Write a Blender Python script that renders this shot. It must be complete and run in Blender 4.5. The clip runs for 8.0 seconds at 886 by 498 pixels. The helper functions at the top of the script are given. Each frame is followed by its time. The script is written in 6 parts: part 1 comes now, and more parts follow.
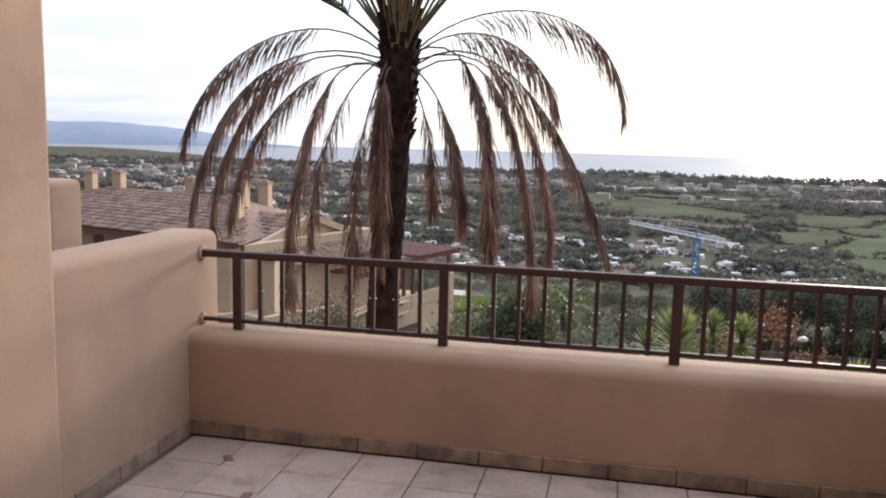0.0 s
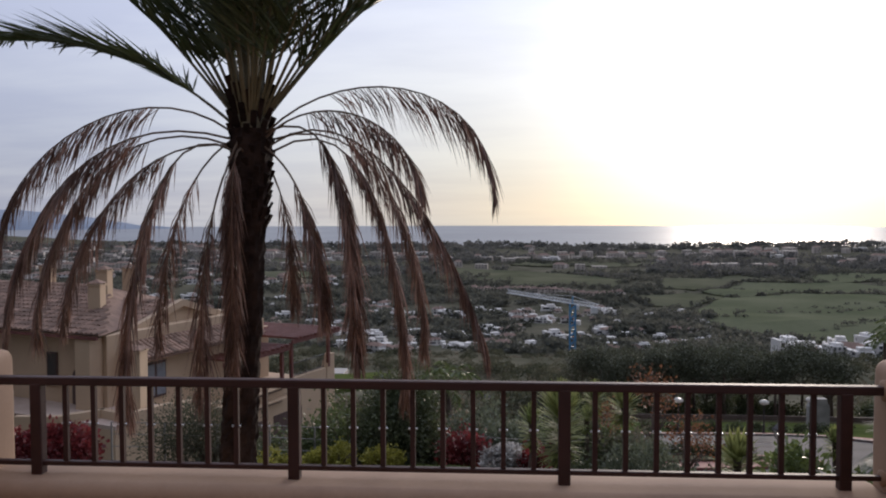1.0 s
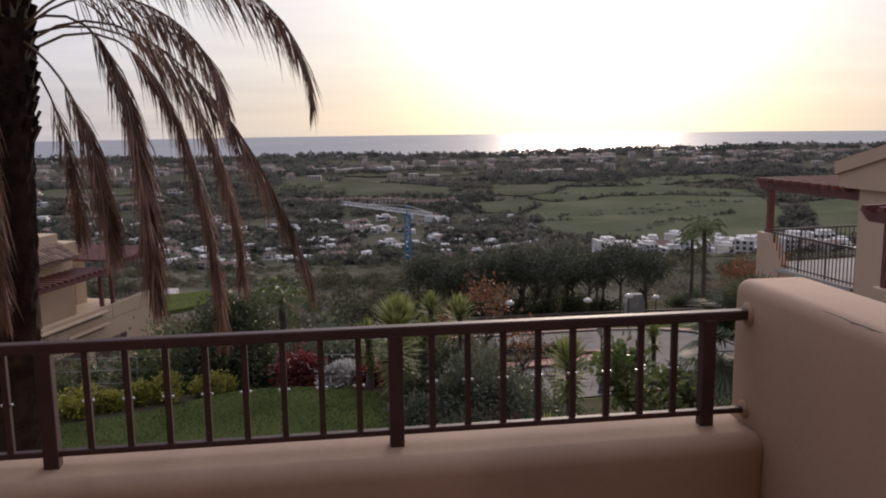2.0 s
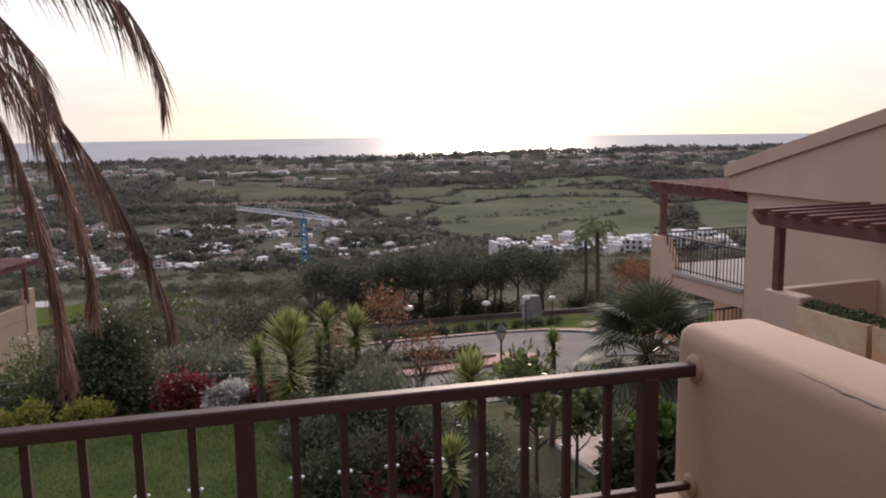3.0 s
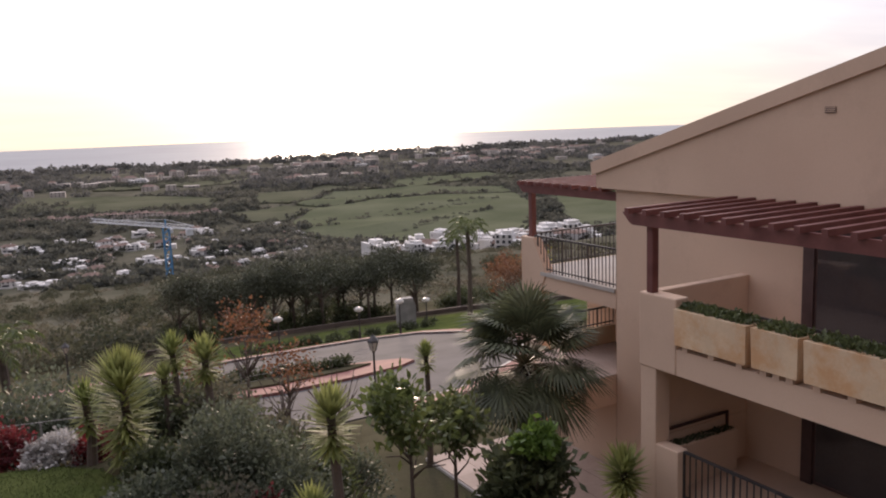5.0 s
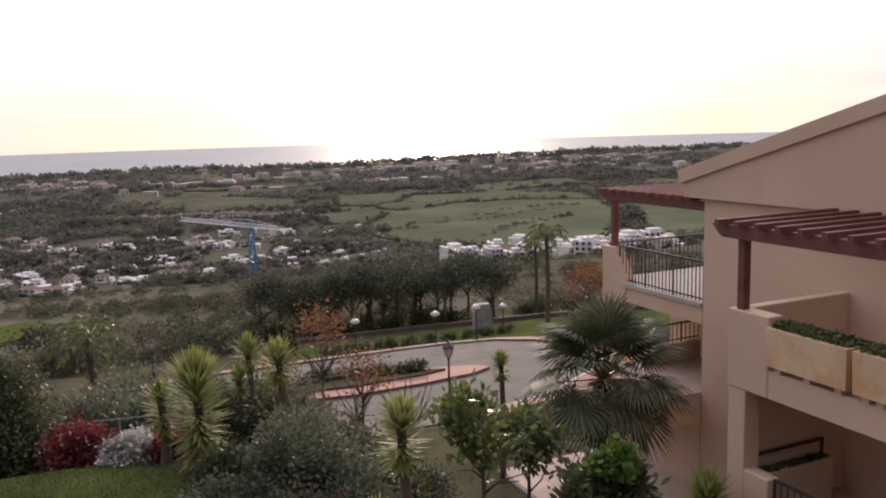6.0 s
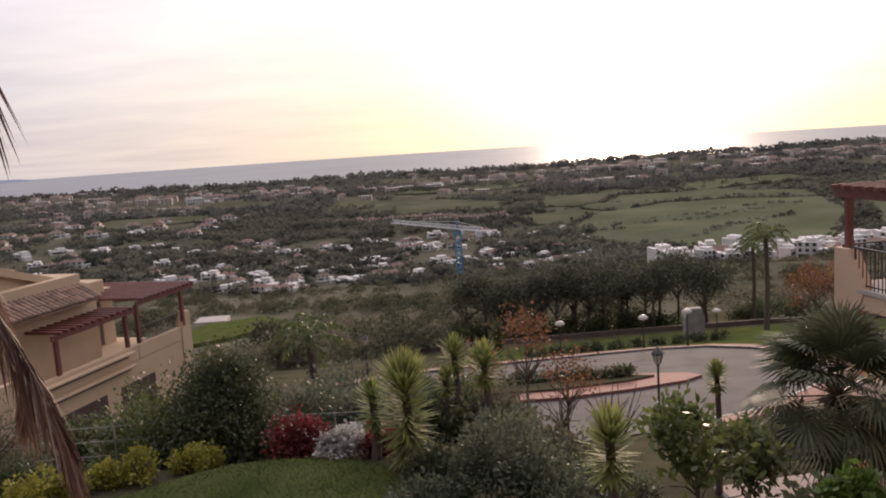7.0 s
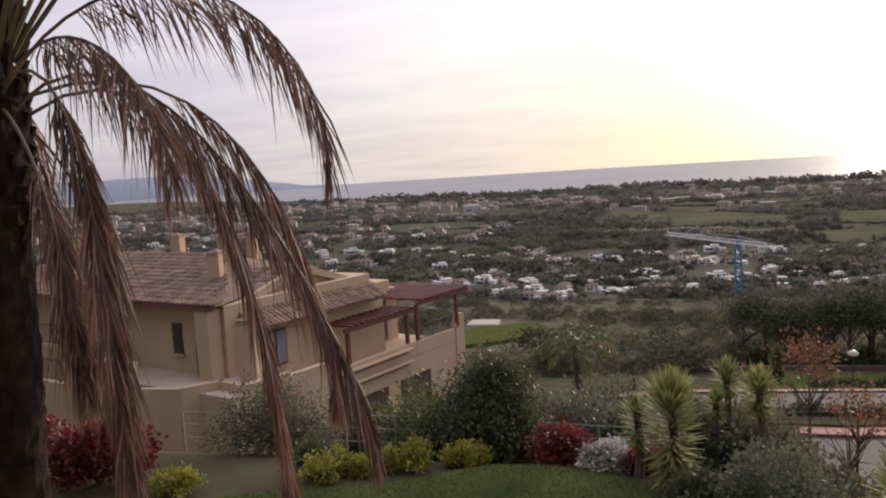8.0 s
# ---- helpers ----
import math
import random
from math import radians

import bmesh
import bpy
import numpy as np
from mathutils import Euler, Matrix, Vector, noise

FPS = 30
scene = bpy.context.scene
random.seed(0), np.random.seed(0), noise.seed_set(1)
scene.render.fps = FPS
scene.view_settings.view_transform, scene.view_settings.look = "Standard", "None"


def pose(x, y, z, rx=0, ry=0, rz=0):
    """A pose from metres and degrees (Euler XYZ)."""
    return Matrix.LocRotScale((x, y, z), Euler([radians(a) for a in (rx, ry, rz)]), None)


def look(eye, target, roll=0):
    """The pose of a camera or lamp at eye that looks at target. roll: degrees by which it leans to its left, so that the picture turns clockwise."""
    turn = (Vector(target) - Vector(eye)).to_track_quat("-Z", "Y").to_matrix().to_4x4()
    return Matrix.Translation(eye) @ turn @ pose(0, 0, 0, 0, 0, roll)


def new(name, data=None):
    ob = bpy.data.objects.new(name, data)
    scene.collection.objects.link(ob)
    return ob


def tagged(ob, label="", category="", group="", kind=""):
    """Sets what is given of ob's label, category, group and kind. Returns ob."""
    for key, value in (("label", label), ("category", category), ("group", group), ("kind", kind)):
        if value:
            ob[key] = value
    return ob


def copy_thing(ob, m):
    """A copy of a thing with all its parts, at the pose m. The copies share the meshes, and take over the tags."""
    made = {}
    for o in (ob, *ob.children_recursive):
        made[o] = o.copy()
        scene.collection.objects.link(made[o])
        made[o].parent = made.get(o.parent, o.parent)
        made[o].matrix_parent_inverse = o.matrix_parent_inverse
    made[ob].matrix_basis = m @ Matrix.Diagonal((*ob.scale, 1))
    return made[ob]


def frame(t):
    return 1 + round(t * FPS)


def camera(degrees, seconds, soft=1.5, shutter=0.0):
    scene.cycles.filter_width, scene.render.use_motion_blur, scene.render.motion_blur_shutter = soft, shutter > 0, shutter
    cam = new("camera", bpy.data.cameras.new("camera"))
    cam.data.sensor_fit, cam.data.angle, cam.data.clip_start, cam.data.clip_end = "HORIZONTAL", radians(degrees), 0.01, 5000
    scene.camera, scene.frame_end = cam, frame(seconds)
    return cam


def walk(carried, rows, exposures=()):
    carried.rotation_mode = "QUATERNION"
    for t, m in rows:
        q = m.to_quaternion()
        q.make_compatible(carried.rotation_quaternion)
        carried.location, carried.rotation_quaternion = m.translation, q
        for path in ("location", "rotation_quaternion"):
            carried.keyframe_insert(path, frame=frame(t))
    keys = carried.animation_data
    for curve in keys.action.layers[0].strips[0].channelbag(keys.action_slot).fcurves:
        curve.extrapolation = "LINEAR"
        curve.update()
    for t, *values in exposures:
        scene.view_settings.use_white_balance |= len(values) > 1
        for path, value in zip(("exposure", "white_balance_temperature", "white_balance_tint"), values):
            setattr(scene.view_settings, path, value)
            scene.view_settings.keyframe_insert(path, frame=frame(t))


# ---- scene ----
cam = camera(57.1, 8.0, soft=2.0)
PATH = [
    (0, (2.125, -3.868, 1.52), (1.709, -1.931, 1.247), 1.4),
    (0.5, (2.136, -3.563, 1.582), (1.847, -1.59, 1.425), 0.3),
    (1, (2.143, -3.291, 1.589), (2.011, -1.297, 1.501), -0.1),
    (1.5, (2.155, -2.973, 1.585), (2.243, -0.992, 1.322), -0.4),
    (1.7, (2.18, -2.836, 1.571), (2.351, -0.866, 1.269), -0.6),
    (3, (2.399, -1.978, 1.585), (2.911, -0.069, 1.281), -0.7),
    (3.5, (2.532, -1.652, 1.565), (3.205, 0.205, 1.25), -1.2),
    (4, (2.69, -1.356, 1.606), (3.433, 0.472, 1.282), -2.1),
    (4.2, (2.804, -1.16, 1.57), (3.557, 0.664, 1.244), -2.3),
    (5.3, (3.102, -0.628, 1.624), (3.914, 1.174, 1.318), -2.1),
    (5.5, (3.129, -0.54, 1.603), (3.887, 1.287, 1.304), -1.8),
    (6, (3.229, -0.372, 1.607), (3.856, 1.504, 1.313), -1.7),
    (6.5, (3.252, -0.236, 1.607), (3.774, 1.674, 1.325), -2.2),
    (7, (3.265, -0.104, 1.593), (3.405, 1.873, 1.325), -3.7),
    (7.5, (3.305, -0.169, 1.625), (3.077, 1.804, 1.389), -3.4),
    (8, (3.287, -0.394, 1.706), (2.777, 1.529, 1.502), -3.6),
]
walk(cam, [(t, look(eye, target, roll)) for t, eye, target, roll in PATH],
     [(0.0, 1.17, 5750, 11), (0.5, 0.70, 5600, 12), (1.0, 0.05, 5600, 15), (1.5, -0.05, 5800, 19), (3.0, 0.55, 6050, 21),
      (4.2, 0.56, 6150, 22), (5.5, 0.70, 6300, 22), (6.5, 0.58, 6450, 22), (7.2, 0.42, 6600, 22), (8.0, 0.46, 6450, 21)])


# ---- world and sun ----
SUN_AZ, SUN_EL = radians(18.0), radians(8.5)
sun_dir = Vector((math.sin(SUN_AZ) * math.cos(SUN_EL), math.cos(SUN_AZ) * math.cos(SUN_EL), math.sin(SUN_EL)))

sky_world = bpy.data.worlds.new("overcast_evening")
scene.world = sky_world
sky_world.use_nodes = True
wt = sky_world.node_tree
wn, wl = wt.nodes, wt.links
background = wn["Background"]


def wmath(op, a, b=None, c=None):
    n = wn.new("ShaderNodeMath")
    n.operation = op
    for i, v in enumerate((a, b, c)):
        if v is None:
            continue
        if isinstance(v, (int, float)):
            n.inputs[i].default_value = v
        else:
            wl.new(v, n.inputs[i])
    return n.outputs[0]


def wmix(fac, a, b, kind="MIX"):
    n = wn.new("ShaderNodeMix")
    n.data_type, n.blend_type = "RGBA", kind
    for sock, v in ((n.inputs[0], fac), (n.inputs[6], a), (n.inputs[7], b)):
        if isinstance(v, (int, float)):
            sock.default_value = v
        elif isinstance(v, tuple):
            sock.default_value = (*v, 1)
        else:
            wl.new(v, sock)
    return n.outputs[2]


nishita = wn.new("ShaderNodeTexSky")
nishita.sky_type, nishita.sun_disc = "NISHITA", False
nishita.sun_elevation, nishita.sun_rotation = SUN_EL, SUN_AZ
coord = wn.new("ShaderNodeTexCoord")
split = wn.new("ShaderNodeSeparateXYZ")
wl.new(coord.outputs["Generated"], split.inputs[0])
# clouds: long thin sheets, laid on a flat layer overhead
lift = wmath("ADD", wmath("ABSOLUTE", split.outputs[2]), 0.10)
plane = wn.new("ShaderNodeCombineXYZ")
wl.new(wmath("DIVIDE", split.outputs[0], lift), plane.inputs[0])
wl.new(wmath("DIVIDE", split.outputs[1], lift), plane.inputs[1])
stretch = wn.new("ShaderNodeMapping")
stretch.inputs["Rotation"].default_value = (0, 0, radians(20))
stretch.inputs["Scale"].default_value = (0.45, 0.8, 1)
wl.new(plane.outputs[0], stretch.inputs[0])
cloud = wn.new("ShaderNodeTexNoise")
cloud.inputs["Scale"].default_value, cloud.inputs["Detail"].default_value, cloud.inputs["Roughness"].default_value = 0.85, 7, 0.55
wl.new(stretch.outputs[0], cloud.inputs["Vector"])
ramp = wn.new("ShaderNodeMapRange")
ramp.inputs[1].default_value, ramp.inputs[2].default_value = 0.40, 0.64
wl.new(cloud.outputs[0], ramp.inputs[0])
# brightness round the veiled sun
dot = wn.new("ShaderNodeVectorMath")
dot.operation = "DOT_PRODUCT"
dot.inputs[1].default_value = sun_dir
wl.new(coord.outputs["Generated"], dot.inputs[0])
near_sun = wmath("MAXIMUM", dot.outputs["Value"], 0.0)
wide = wmath("POWER", near_sun, 5.0)
tight = wmath("POWER", near_sun, 60.0)
low = wmath("POWER", wmath("SUBTRACT", 1.0, wmath("MINIMUM", wmath("MAXIMUM", split.outputs[2], 0.0), 1.0)), 4.0)
veil = wmix(ramp.outputs[0], (0.71, 0.715, 0.79), (0.96, 0.945, 0.93))
warm = wmix(wmath("MULTIPLY", low, wmath("POWER", near_sun, 6.0)), veil, (1.0, 0.90, 0.58))
toward = wmath("POWER", wmath("MULTIPLY_ADD", dot.outputs["Value"], 0.5, 0.5), 1.6)
strength = wmath("ADD", wmath("ADD", wmath("MULTIPLY_ADD", toward, 0.80, 0.20), wmath("MULTIPLY", wide, 0.12)), wmath("MULTIPLY", tight, 1.6))
# an overcast sky is brighter overhead than at the horizon
strength = wmath("MULTIPLY", strength, wmath("MULTIPLY_ADD", wmath("MAXIMUM", split.outputs[2], 0.0), 1.25, 0.62))
clouded = wn.new("ShaderNodeVectorMath")
clouded.operation = "SCALE"
wl.new(warm, clouded.inputs[0])
wl.new(strength, clouded.inputs["Scale"])
total = wmix(0.008, clouded.outputs[0], nishita.outputs[0])
wl.new(total, background.inputs[0])
background.inputs[1].default_value = 1.0

sun_lamp = bpy.data.lights.new("sun", "SUN")
sun_lamp.energy, sun_lamp.angle, sun_lamp.color = 2.0, radians(9), (1.0, 0.80, 0.56)
new("sun", sun_lamp).matrix_world = look(tuple(sun_dir * 50), (0, 0, 0))

# ---- materials ----


def shader(name, c1, c2, scale=1.5, fine=40.0, rough=0.8, bump=0.3, depth=0.006, vary=0.0, piece=0.0, metal=0.0,
           see=0.0, stain=None, stain_scale=2.5, spec=0.5, stain_from=0.56):
    """A grained surface: two colours mixed at a broad and a fine scale, with relief, and variation from piece to piece."""
    m = bpy.data.materials.new(name)
    m.use_nodes = True
    t = m.node_tree
    n, l = t.nodes, t.links
    p = n["Principled BSDF"]
    g = n.new("ShaderNodeNewGeometry")
    big, small = n.new("ShaderNodeTexNoise"), n.new("ShaderNodeTexNoise")
    for tex, sc, det in ((big, scale, 5), (small, fine, 4)):
        tex.inputs["Scale"].default_value, tex.inputs["Detail"].default_value = sc, det
        l.new(g.outputs["Position"], tex.inputs["Vector"])
    add = n.new("ShaderNodeMath")
    add.operation = "MULTIPLY_ADD"
    add.inputs[1].default_value = 0.35
    l.new(small.outputs[0], add.inputs[0])
    l.new(big.outputs[0], add.inputs[2])
    rng = n.new("ShaderNodeMapRange")
    rng.inputs[1].default_value, rng.inputs[2].default_value = 0.48, 0.86
    l.new(add.outputs[0], rng.inputs[0])
    mix = n.new("ShaderNodeMix")
    mix.data_type = "RGBA"
    mix.inputs[6].default_value, mix.inputs[7].default_value = (*c1, 1), (*c2, 1)
    l.new(rng.outputs[0], mix.inputs[0])
    out = mix.outputs[2]
    if stain:
        st = n.new("ShaderNodeTexNoise")
        st.inputs["Scale"].default_value, st.inputs["Detail"].default_value, st.inputs["Roughness"].default_value = stain_scale, 8, 0.7
        l.new(g.outputs["Position"], st.inputs["Vector"])
        sr = n.new("ShaderNodeMapRange")
        sr.inputs[1].default_value, sr.inputs[2].default_value, sr.inputs[4].default_value = stain_from, stain_from + 0.18, 0.65
        l.new(st.outputs[0], sr.inputs[0])
        sm = n.new("ShaderNodeMix")
        sm.data_type = "RGBA"
        sm.inputs[7].default_value = (*stain, 1)
        l.new(sr.outputs[0], sm.inputs[0])
        l.new(out, sm.inputs[6])
        out = sm.outputs[2]
    for amount, socket in ((vary, g.outputs["Random Per Island"]), (piece, None)):
        if amount:
            if socket is None:
                socket = n.new("ShaderNodeObjectInfo").outputs["Random"]
            r = n.new("ShaderNodeMapRange")
            r.inputs[3].default_value, r.inputs[4].default_value = 1 - amount, 1 + amount
            l.new(socket, r.inputs[0])
            hv = n.new("ShaderNodeHueSaturation")
            l.new(r.outputs[0], hv.inputs["Value"])
            l.new(out, hv.inputs["Color"])
            out = hv.outputs[0]
    l.new(out, p.inputs["Base Color"])
    p.inputs["Roughness"].default_value, p.inputs["Metallic"].default_value = rough, metal
    p.inputs["Specular IOR Level"].default_value = spec
    if bump:
        b = n.new("ShaderNodeBump")
        b.inputs["Strength"].default_value, b.inputs["Distance"].default_value = bump, depth
        l.new(add.outputs[0], b.inputs["Height"])
        l.new(b.outputs[0], p.inputs["Normal"])
    if see:
        tr, mx = n.new("ShaderNodeBsdfTranslucent"), n.new("ShaderNodeMixShader")
        l.new(out, tr.inputs[0])
        mx.inputs[0].default_value = see
        l.new(p.outputs[0], mx.inputs[1])
        l.new(tr.outputs[0], mx.inputs[2])
        l.new(mx.outputs[0], n["Material Output"].inputs[0])
    return m


STUCCO = shader("peach_stucco", (0.365, 0.246, 0.166), (0.425, 0.294, 0.205), 1.2, 55, 0.9, 0.35, 0.004, stain=(0.30, 0.198, 0.14), stain_scale=1.1, stain_from=0.50)
STUCCO_B = shader("beige_stucco", (0.54, 0.388, 0.284), (0.60, 0.437, 0.322), 0.5, 30, 0.9, 0.25, 0.004, stain=(0.475, 0.336, 0.246), stain_scale=0.8)
STUCCO_C = shader("ochre_stucco", (0.44, 0.322, 0.214), (0.51, 0.378, 0.256), 0.5, 30, 0.9, 0.25, 0.004)
IRON = shader("brown_painted_iron", (0.036, 0.014, 0.012), (0.056, 0.022, 0.020), 6, 120, 0.58, 0.2, 0.001)
IRON_B = shader("black_painted_iron", (0.03, 0.026, 0.028), (0.05, 0.045, 0.045), 6, 90, 0.45, 0.1, 0.001)
STEEL = shader("bright_steel", (0.6, 0.6, 0.6), (0.7, 0.7, 0.7), 6, 90, 0.3, 0.0, metal=1.0)
TILE = shader("worn_floor_tile", (0.355, 0.278, 0.225), (0.46, 0.372, 0.305), 5, 40, 0.6, 0.3, 0.003, piece=0.08, stain=(0.20, 0.145, 0.115), stain_scale=4, stain_from=0.52)
GROUT = shader("dark_grout", (0.14, 0.11, 0.09), (0.22, 0.175, 0.145), 8, 60, 0.95, 0.3)
SKIRT = shader("dirty_skirting_tile", (0.27, 0.19, 0.14), (0.42, 0.3, 0.22), 6, 40, 0.7, 0.3, 0.003, piece=0.12, stain=(0.06, 0.048, 0.04), stain_scale=5, stain_from=0.40)
WOOD = shader("red_brown_pergola_wood", (0.115, 0.036, 0.030), (0.17, 0.06, 0.05), 3, 50, 0.6, 0.3, 0.003, vary=0.12)
ROOF = shader("weathered_clay_roof_tile", (0.155, 0.096, 0.07), (0.255, 0.165, 0.12), 2, 25, 0.9, 0.4, 0.01, vary=0.35, stain=(0.12, 0.085, 0.07), stain_scale=1.2)
PLANTER = shader("marbled_sandstone_planter", (0.56, 0.42, 0.28), (0.70, 0.53, 0.35), 1.5, 25, 0.8, 0.25, 0.006, stain=(0.55, 0.27, 0.10), stain_scale=1.6, stain_from=0.45)
PAVING = shader("pink_patio_paving", (0.40, 0.31, 0.26), (0.50, 0.40, 0.34), 1.0, 12, 0.75, 0.2, 0.004, piece=0.07, stain=(0.36, 0.28, 0.24), stain_scale=0.8, spec=0.12)
GLASS = shader("dark_window_glass", (0.045, 0.040, 0.042), (0.06, 0.054, 0.056), 1, 20, 0.06, 0.0, spec=0.8)
BLIND = shader("pale_blue_blind_behind_glass", (0.19, 0.20, 0.23), (0.27, 0.28, 0.31), 3, 30, 0.12, 0.0, spec=0.7)
# window frames, and the dark plates that imitate shaded openings
FRAME_AND_SHADE = shader("dark_brown_frame_and_shade", (0.055, 0.03, 0.028), (0.08, 0.045, 0.04), 4, 60, 0.5, 0.1)
WHITE = shader("white_render", (0.54, 0.525, 0.51), (0.72, 0.70, 0.68), 0.2, 3, 0.9, 0.1, 0.02, piece=0.10)
CREAM = shader("cream_render", (0.46, 0.41, 0.37), (0.62, 0.56, 0.51), 0.2, 3, 0.9, 0.1, 0.02, piece=0.15)
FARROOF = shader("far_clay_roof", (0.17, 0.112, 0.088), (0.25, 0.175, 0.138), 0.3, 4, 0.9, 0.2, 0.05, piece=0.2)
PANE_AND_SHADE = shader("far_pane_and_porch_shade", (0.03, 0.032, 0.04), (0.05, 0.05, 0.06), 0.3, 3, 0.2, 0.0)
GRASS = shader("mown_lawn", (0.05, 0.068, 0.021), (0.094, 0.11, 0.036), 0.8, 30, 0.95, 0.6, 0.03, stain=(0.105, 0.100, 0.042), stain_scale=0.9, spec=0.0)
BLADE = shader("grass_blades", (0.054, 0.075, 0.021), (0.106, 0.125, 0.04), 1.0, 20, 0.8, 0.0, vary=0.3, see=0.3)
SOIL = shader("garden_soil", (0.06, 0.055, 0.034), (0.1, 0.09, 0.056), 0.6, 12, 0.95, 0.5, 0.05, stain=(0.055, 0.07, 0.026), stain_scale=0.5, spec=0.0)
LAND = shader("valley_scrub", (0.084, 0.083, 0.058), (0.155, 0.142, 0.106), 0.035, 0.6, 0.95, 0.5, 0.8, stain=(0.062, 0.063, 0.044), stain_scale=0.02, stain_from=0.46, spec=0.0)
FIELD = shader("green_pasture", (0.100, 0.110, 0.065), (0.146, 0.152, 0.096), 0.02, 0.4, 0.95, 0.2, 0.3, stain=(0.085, 0.10, 0.045), stain_scale=0.012, spec=0.0)
FIELD_B = shader("olive_pasture", (0.094, 0.098, 0.062), (0.138, 0.136, 0.090), 0.02, 0.4, 0.95, 0.2, 0.3, stain=(0.05, 0.06, 0.03), stain_scale=0.015, spec=0.0)
ROAD = shader("pale_asphalt", (0.070, 0.066, 0.068), (0.104, 0.098, 0.100), 0.5, 14, 0.85, 0.2, 0.01, stain=(0.10, 0.092, 0.088), stain_scale=0.35, spec=0.06)
REDPAVE = shader("red_pavers", (0.17, 0.060, 0.050), (0.23, 0.092, 0.074), 1.0, 14, 0.85, 0.2, 0.01)
KERB = shader("concrete_kerb", (0.34, 0.31, 0.28), (0.44, 0.41, 0.37), 1.0, 20, 0.85, 0.2, 0.01)
STONE = shader("grey_stone", (0.20, 0.19, 0.185), (0.30, 0.285, 0.27), 1.5, 12, 0.8, 0.4, 0.02)
BARK = shader("palm_bark", (0.012, 0.008, 0.007), (0.032, 0.021, 0.017), 9, 60, 0.95, 0.7, 0.02, vary=0.35, spec=0.1)
TWIG = shader("grey_brown_bark", (0.08, 0.058, 0.045), (0.13, 0.10, 0.08), 5, 40, 0.9, 0.4, 0.01)
DEAD = shader("dry_palm_leaflet", (0.105, 0.060, 0.047), (0.26, 0.165, 0.13), 3, 30, 0.6, 0.0, vary=0.6, see=0.2)
DEADRIB = shader("dry_palm_rib", (0.085, 0.058, 0.04), (0.16, 0.11, 0.075), 4, 40, 0.6, 0.1)
FROND = shader("green_palm_leaflet", (0.040, 0.058, 0.022), (0.085, 0.10, 0.042), 3, 30, 0.5, 0.0, vary=0.3, see=0.3)
GRIB = shader("green_palm_rib", (0.085, 0.078, 0.04), (0.14, 0.115, 0.06), 4, 40, 0.5, 0.1)


def leaf(name, c1, c2, rough=0.55, see=0.4, vary=0.35):
    return shader(name, c1, c2, 1.2, 14, rough, 0.0, vary=vary, see=see)


DARKLEAF = leaf("dark_green_leaf", (0.044, 0.056, 0.026), (0.085, 0.098, 0.044))
OLIVELEAF = leaf("grey_green_leaf", (0.066, 0.080, 0.050), (0.140, 0.158, 0.104))
MIDLEAF = leaf("mid_green_leaf", (0.064, 0.084, 0.032), (0.125, 0.15, 0.056))
BRIGHTLEAF = leaf("bright_green_leaf", (0.07, 0.13, 0.022), (0.14, 0.21, 0.045), 0.4)
YELLOWLEAF = leaf("yellow_green_leaf", (0.23, 0.225, 0.036), (0.39, 0.36, 0.066))
REDLEAF = leaf("crimson_leaf", (0.10, 0.014, 0.018), (0.20, 0.036, 0.036))
BROADLEAF = leaf("glossy_broad_leaf", (0.085, 0.115, 0.036), (0.165, 0.20, 0.066), 0.35)
SILVERLEAF = leaf("silver_grey_leaf", (0.38, 0.36, 0.34), (0.55, 0.53, 0.50), 0.8, 0.15)
ORANGELEAF = leaf("rust_autumn_leaf", (0.15, 0.065, 0.034), (0.24, 0.12, 0.060))
YUCCALEAF = leaf("yucca_blade", (0.17, 0.205, 0.06), (0.33, 0.345, 0.12), 0.6)
FANLEAF = leaf("fan_palm_blade", (0.055, 0.066, 0.034), (0.105, 0.118, 0.060), 0.62, 0.25)
PINELEAF = leaf("pine_needles", (0.062, 0.068, 0.042), (0.11, 0.118, 0.072), 0.7, 0.15)
# valley haze is put into this base colour: lighter and greyer than near leaves
FARLEAF = shader("hazed_far_foliage", (0.066, 0.072, 0.060), (0.158, 0.156, 0.128), 0.022, 0.5, 1.0, 0.0, vary=0.3, see=0.45)
SCRUBLEAF = shader("scrub_foliage", (0.082, 0.088, 0.054), (0.180, 0.154, 0.114), 0.10, 2.0, 0.95, 0.0, vary=0.25, see=0.45)
# coast trees carry distance haze as a paler, greyer leaf colour
HAZED_COASTLEAF = shader("hazed_coast_foliage", (0.085, 0.088, 0.084), (0.160, 0.158, 0.146), 0.01, 0.2, 1.0, 0.0, vary=0.2, see=0.45)
WALLBROWN = shader("brown_boundary_wall", (0.085, 0.062, 0.05), (0.125, 0.095, 0.078), 0.6, 8, 0.9, 0.3, 0.01)
BUSHLEAF = shader("olive_bush_foliage", (0.052, 0.060, 0.036), (0.115, 0.112, 0.072), 0.13, 2.0, 0.95, 0.0, vary=0.25, see=0.4)
GARDENLEAF = shader("dark_garden_foliage", (0.040, 0.046, 0.034), (0.085, 0.088, 0.064), 0.05, 1.0, 0.95, 0.0, vary=0.3, see=0.35)
BLUE = shader("blue_crane_paint", (0.06, 0.22, 0.42), (0.09, 0.28, 0.50), 0.5, 5, 0.5, 0.0)
PALE = shader("pale_crane_paint", (0.62, 0.64, 0.68), (0.72, 0.74, 0.76), 0.5, 5, 0.5, 0.0)
LAMPGLASS = shader("frosted_lamp_glass", (0.62, 0.60, 0.56), (0.72, 0.70, 0.66), 4, 30, 0.25, 0.0, see=0.4)
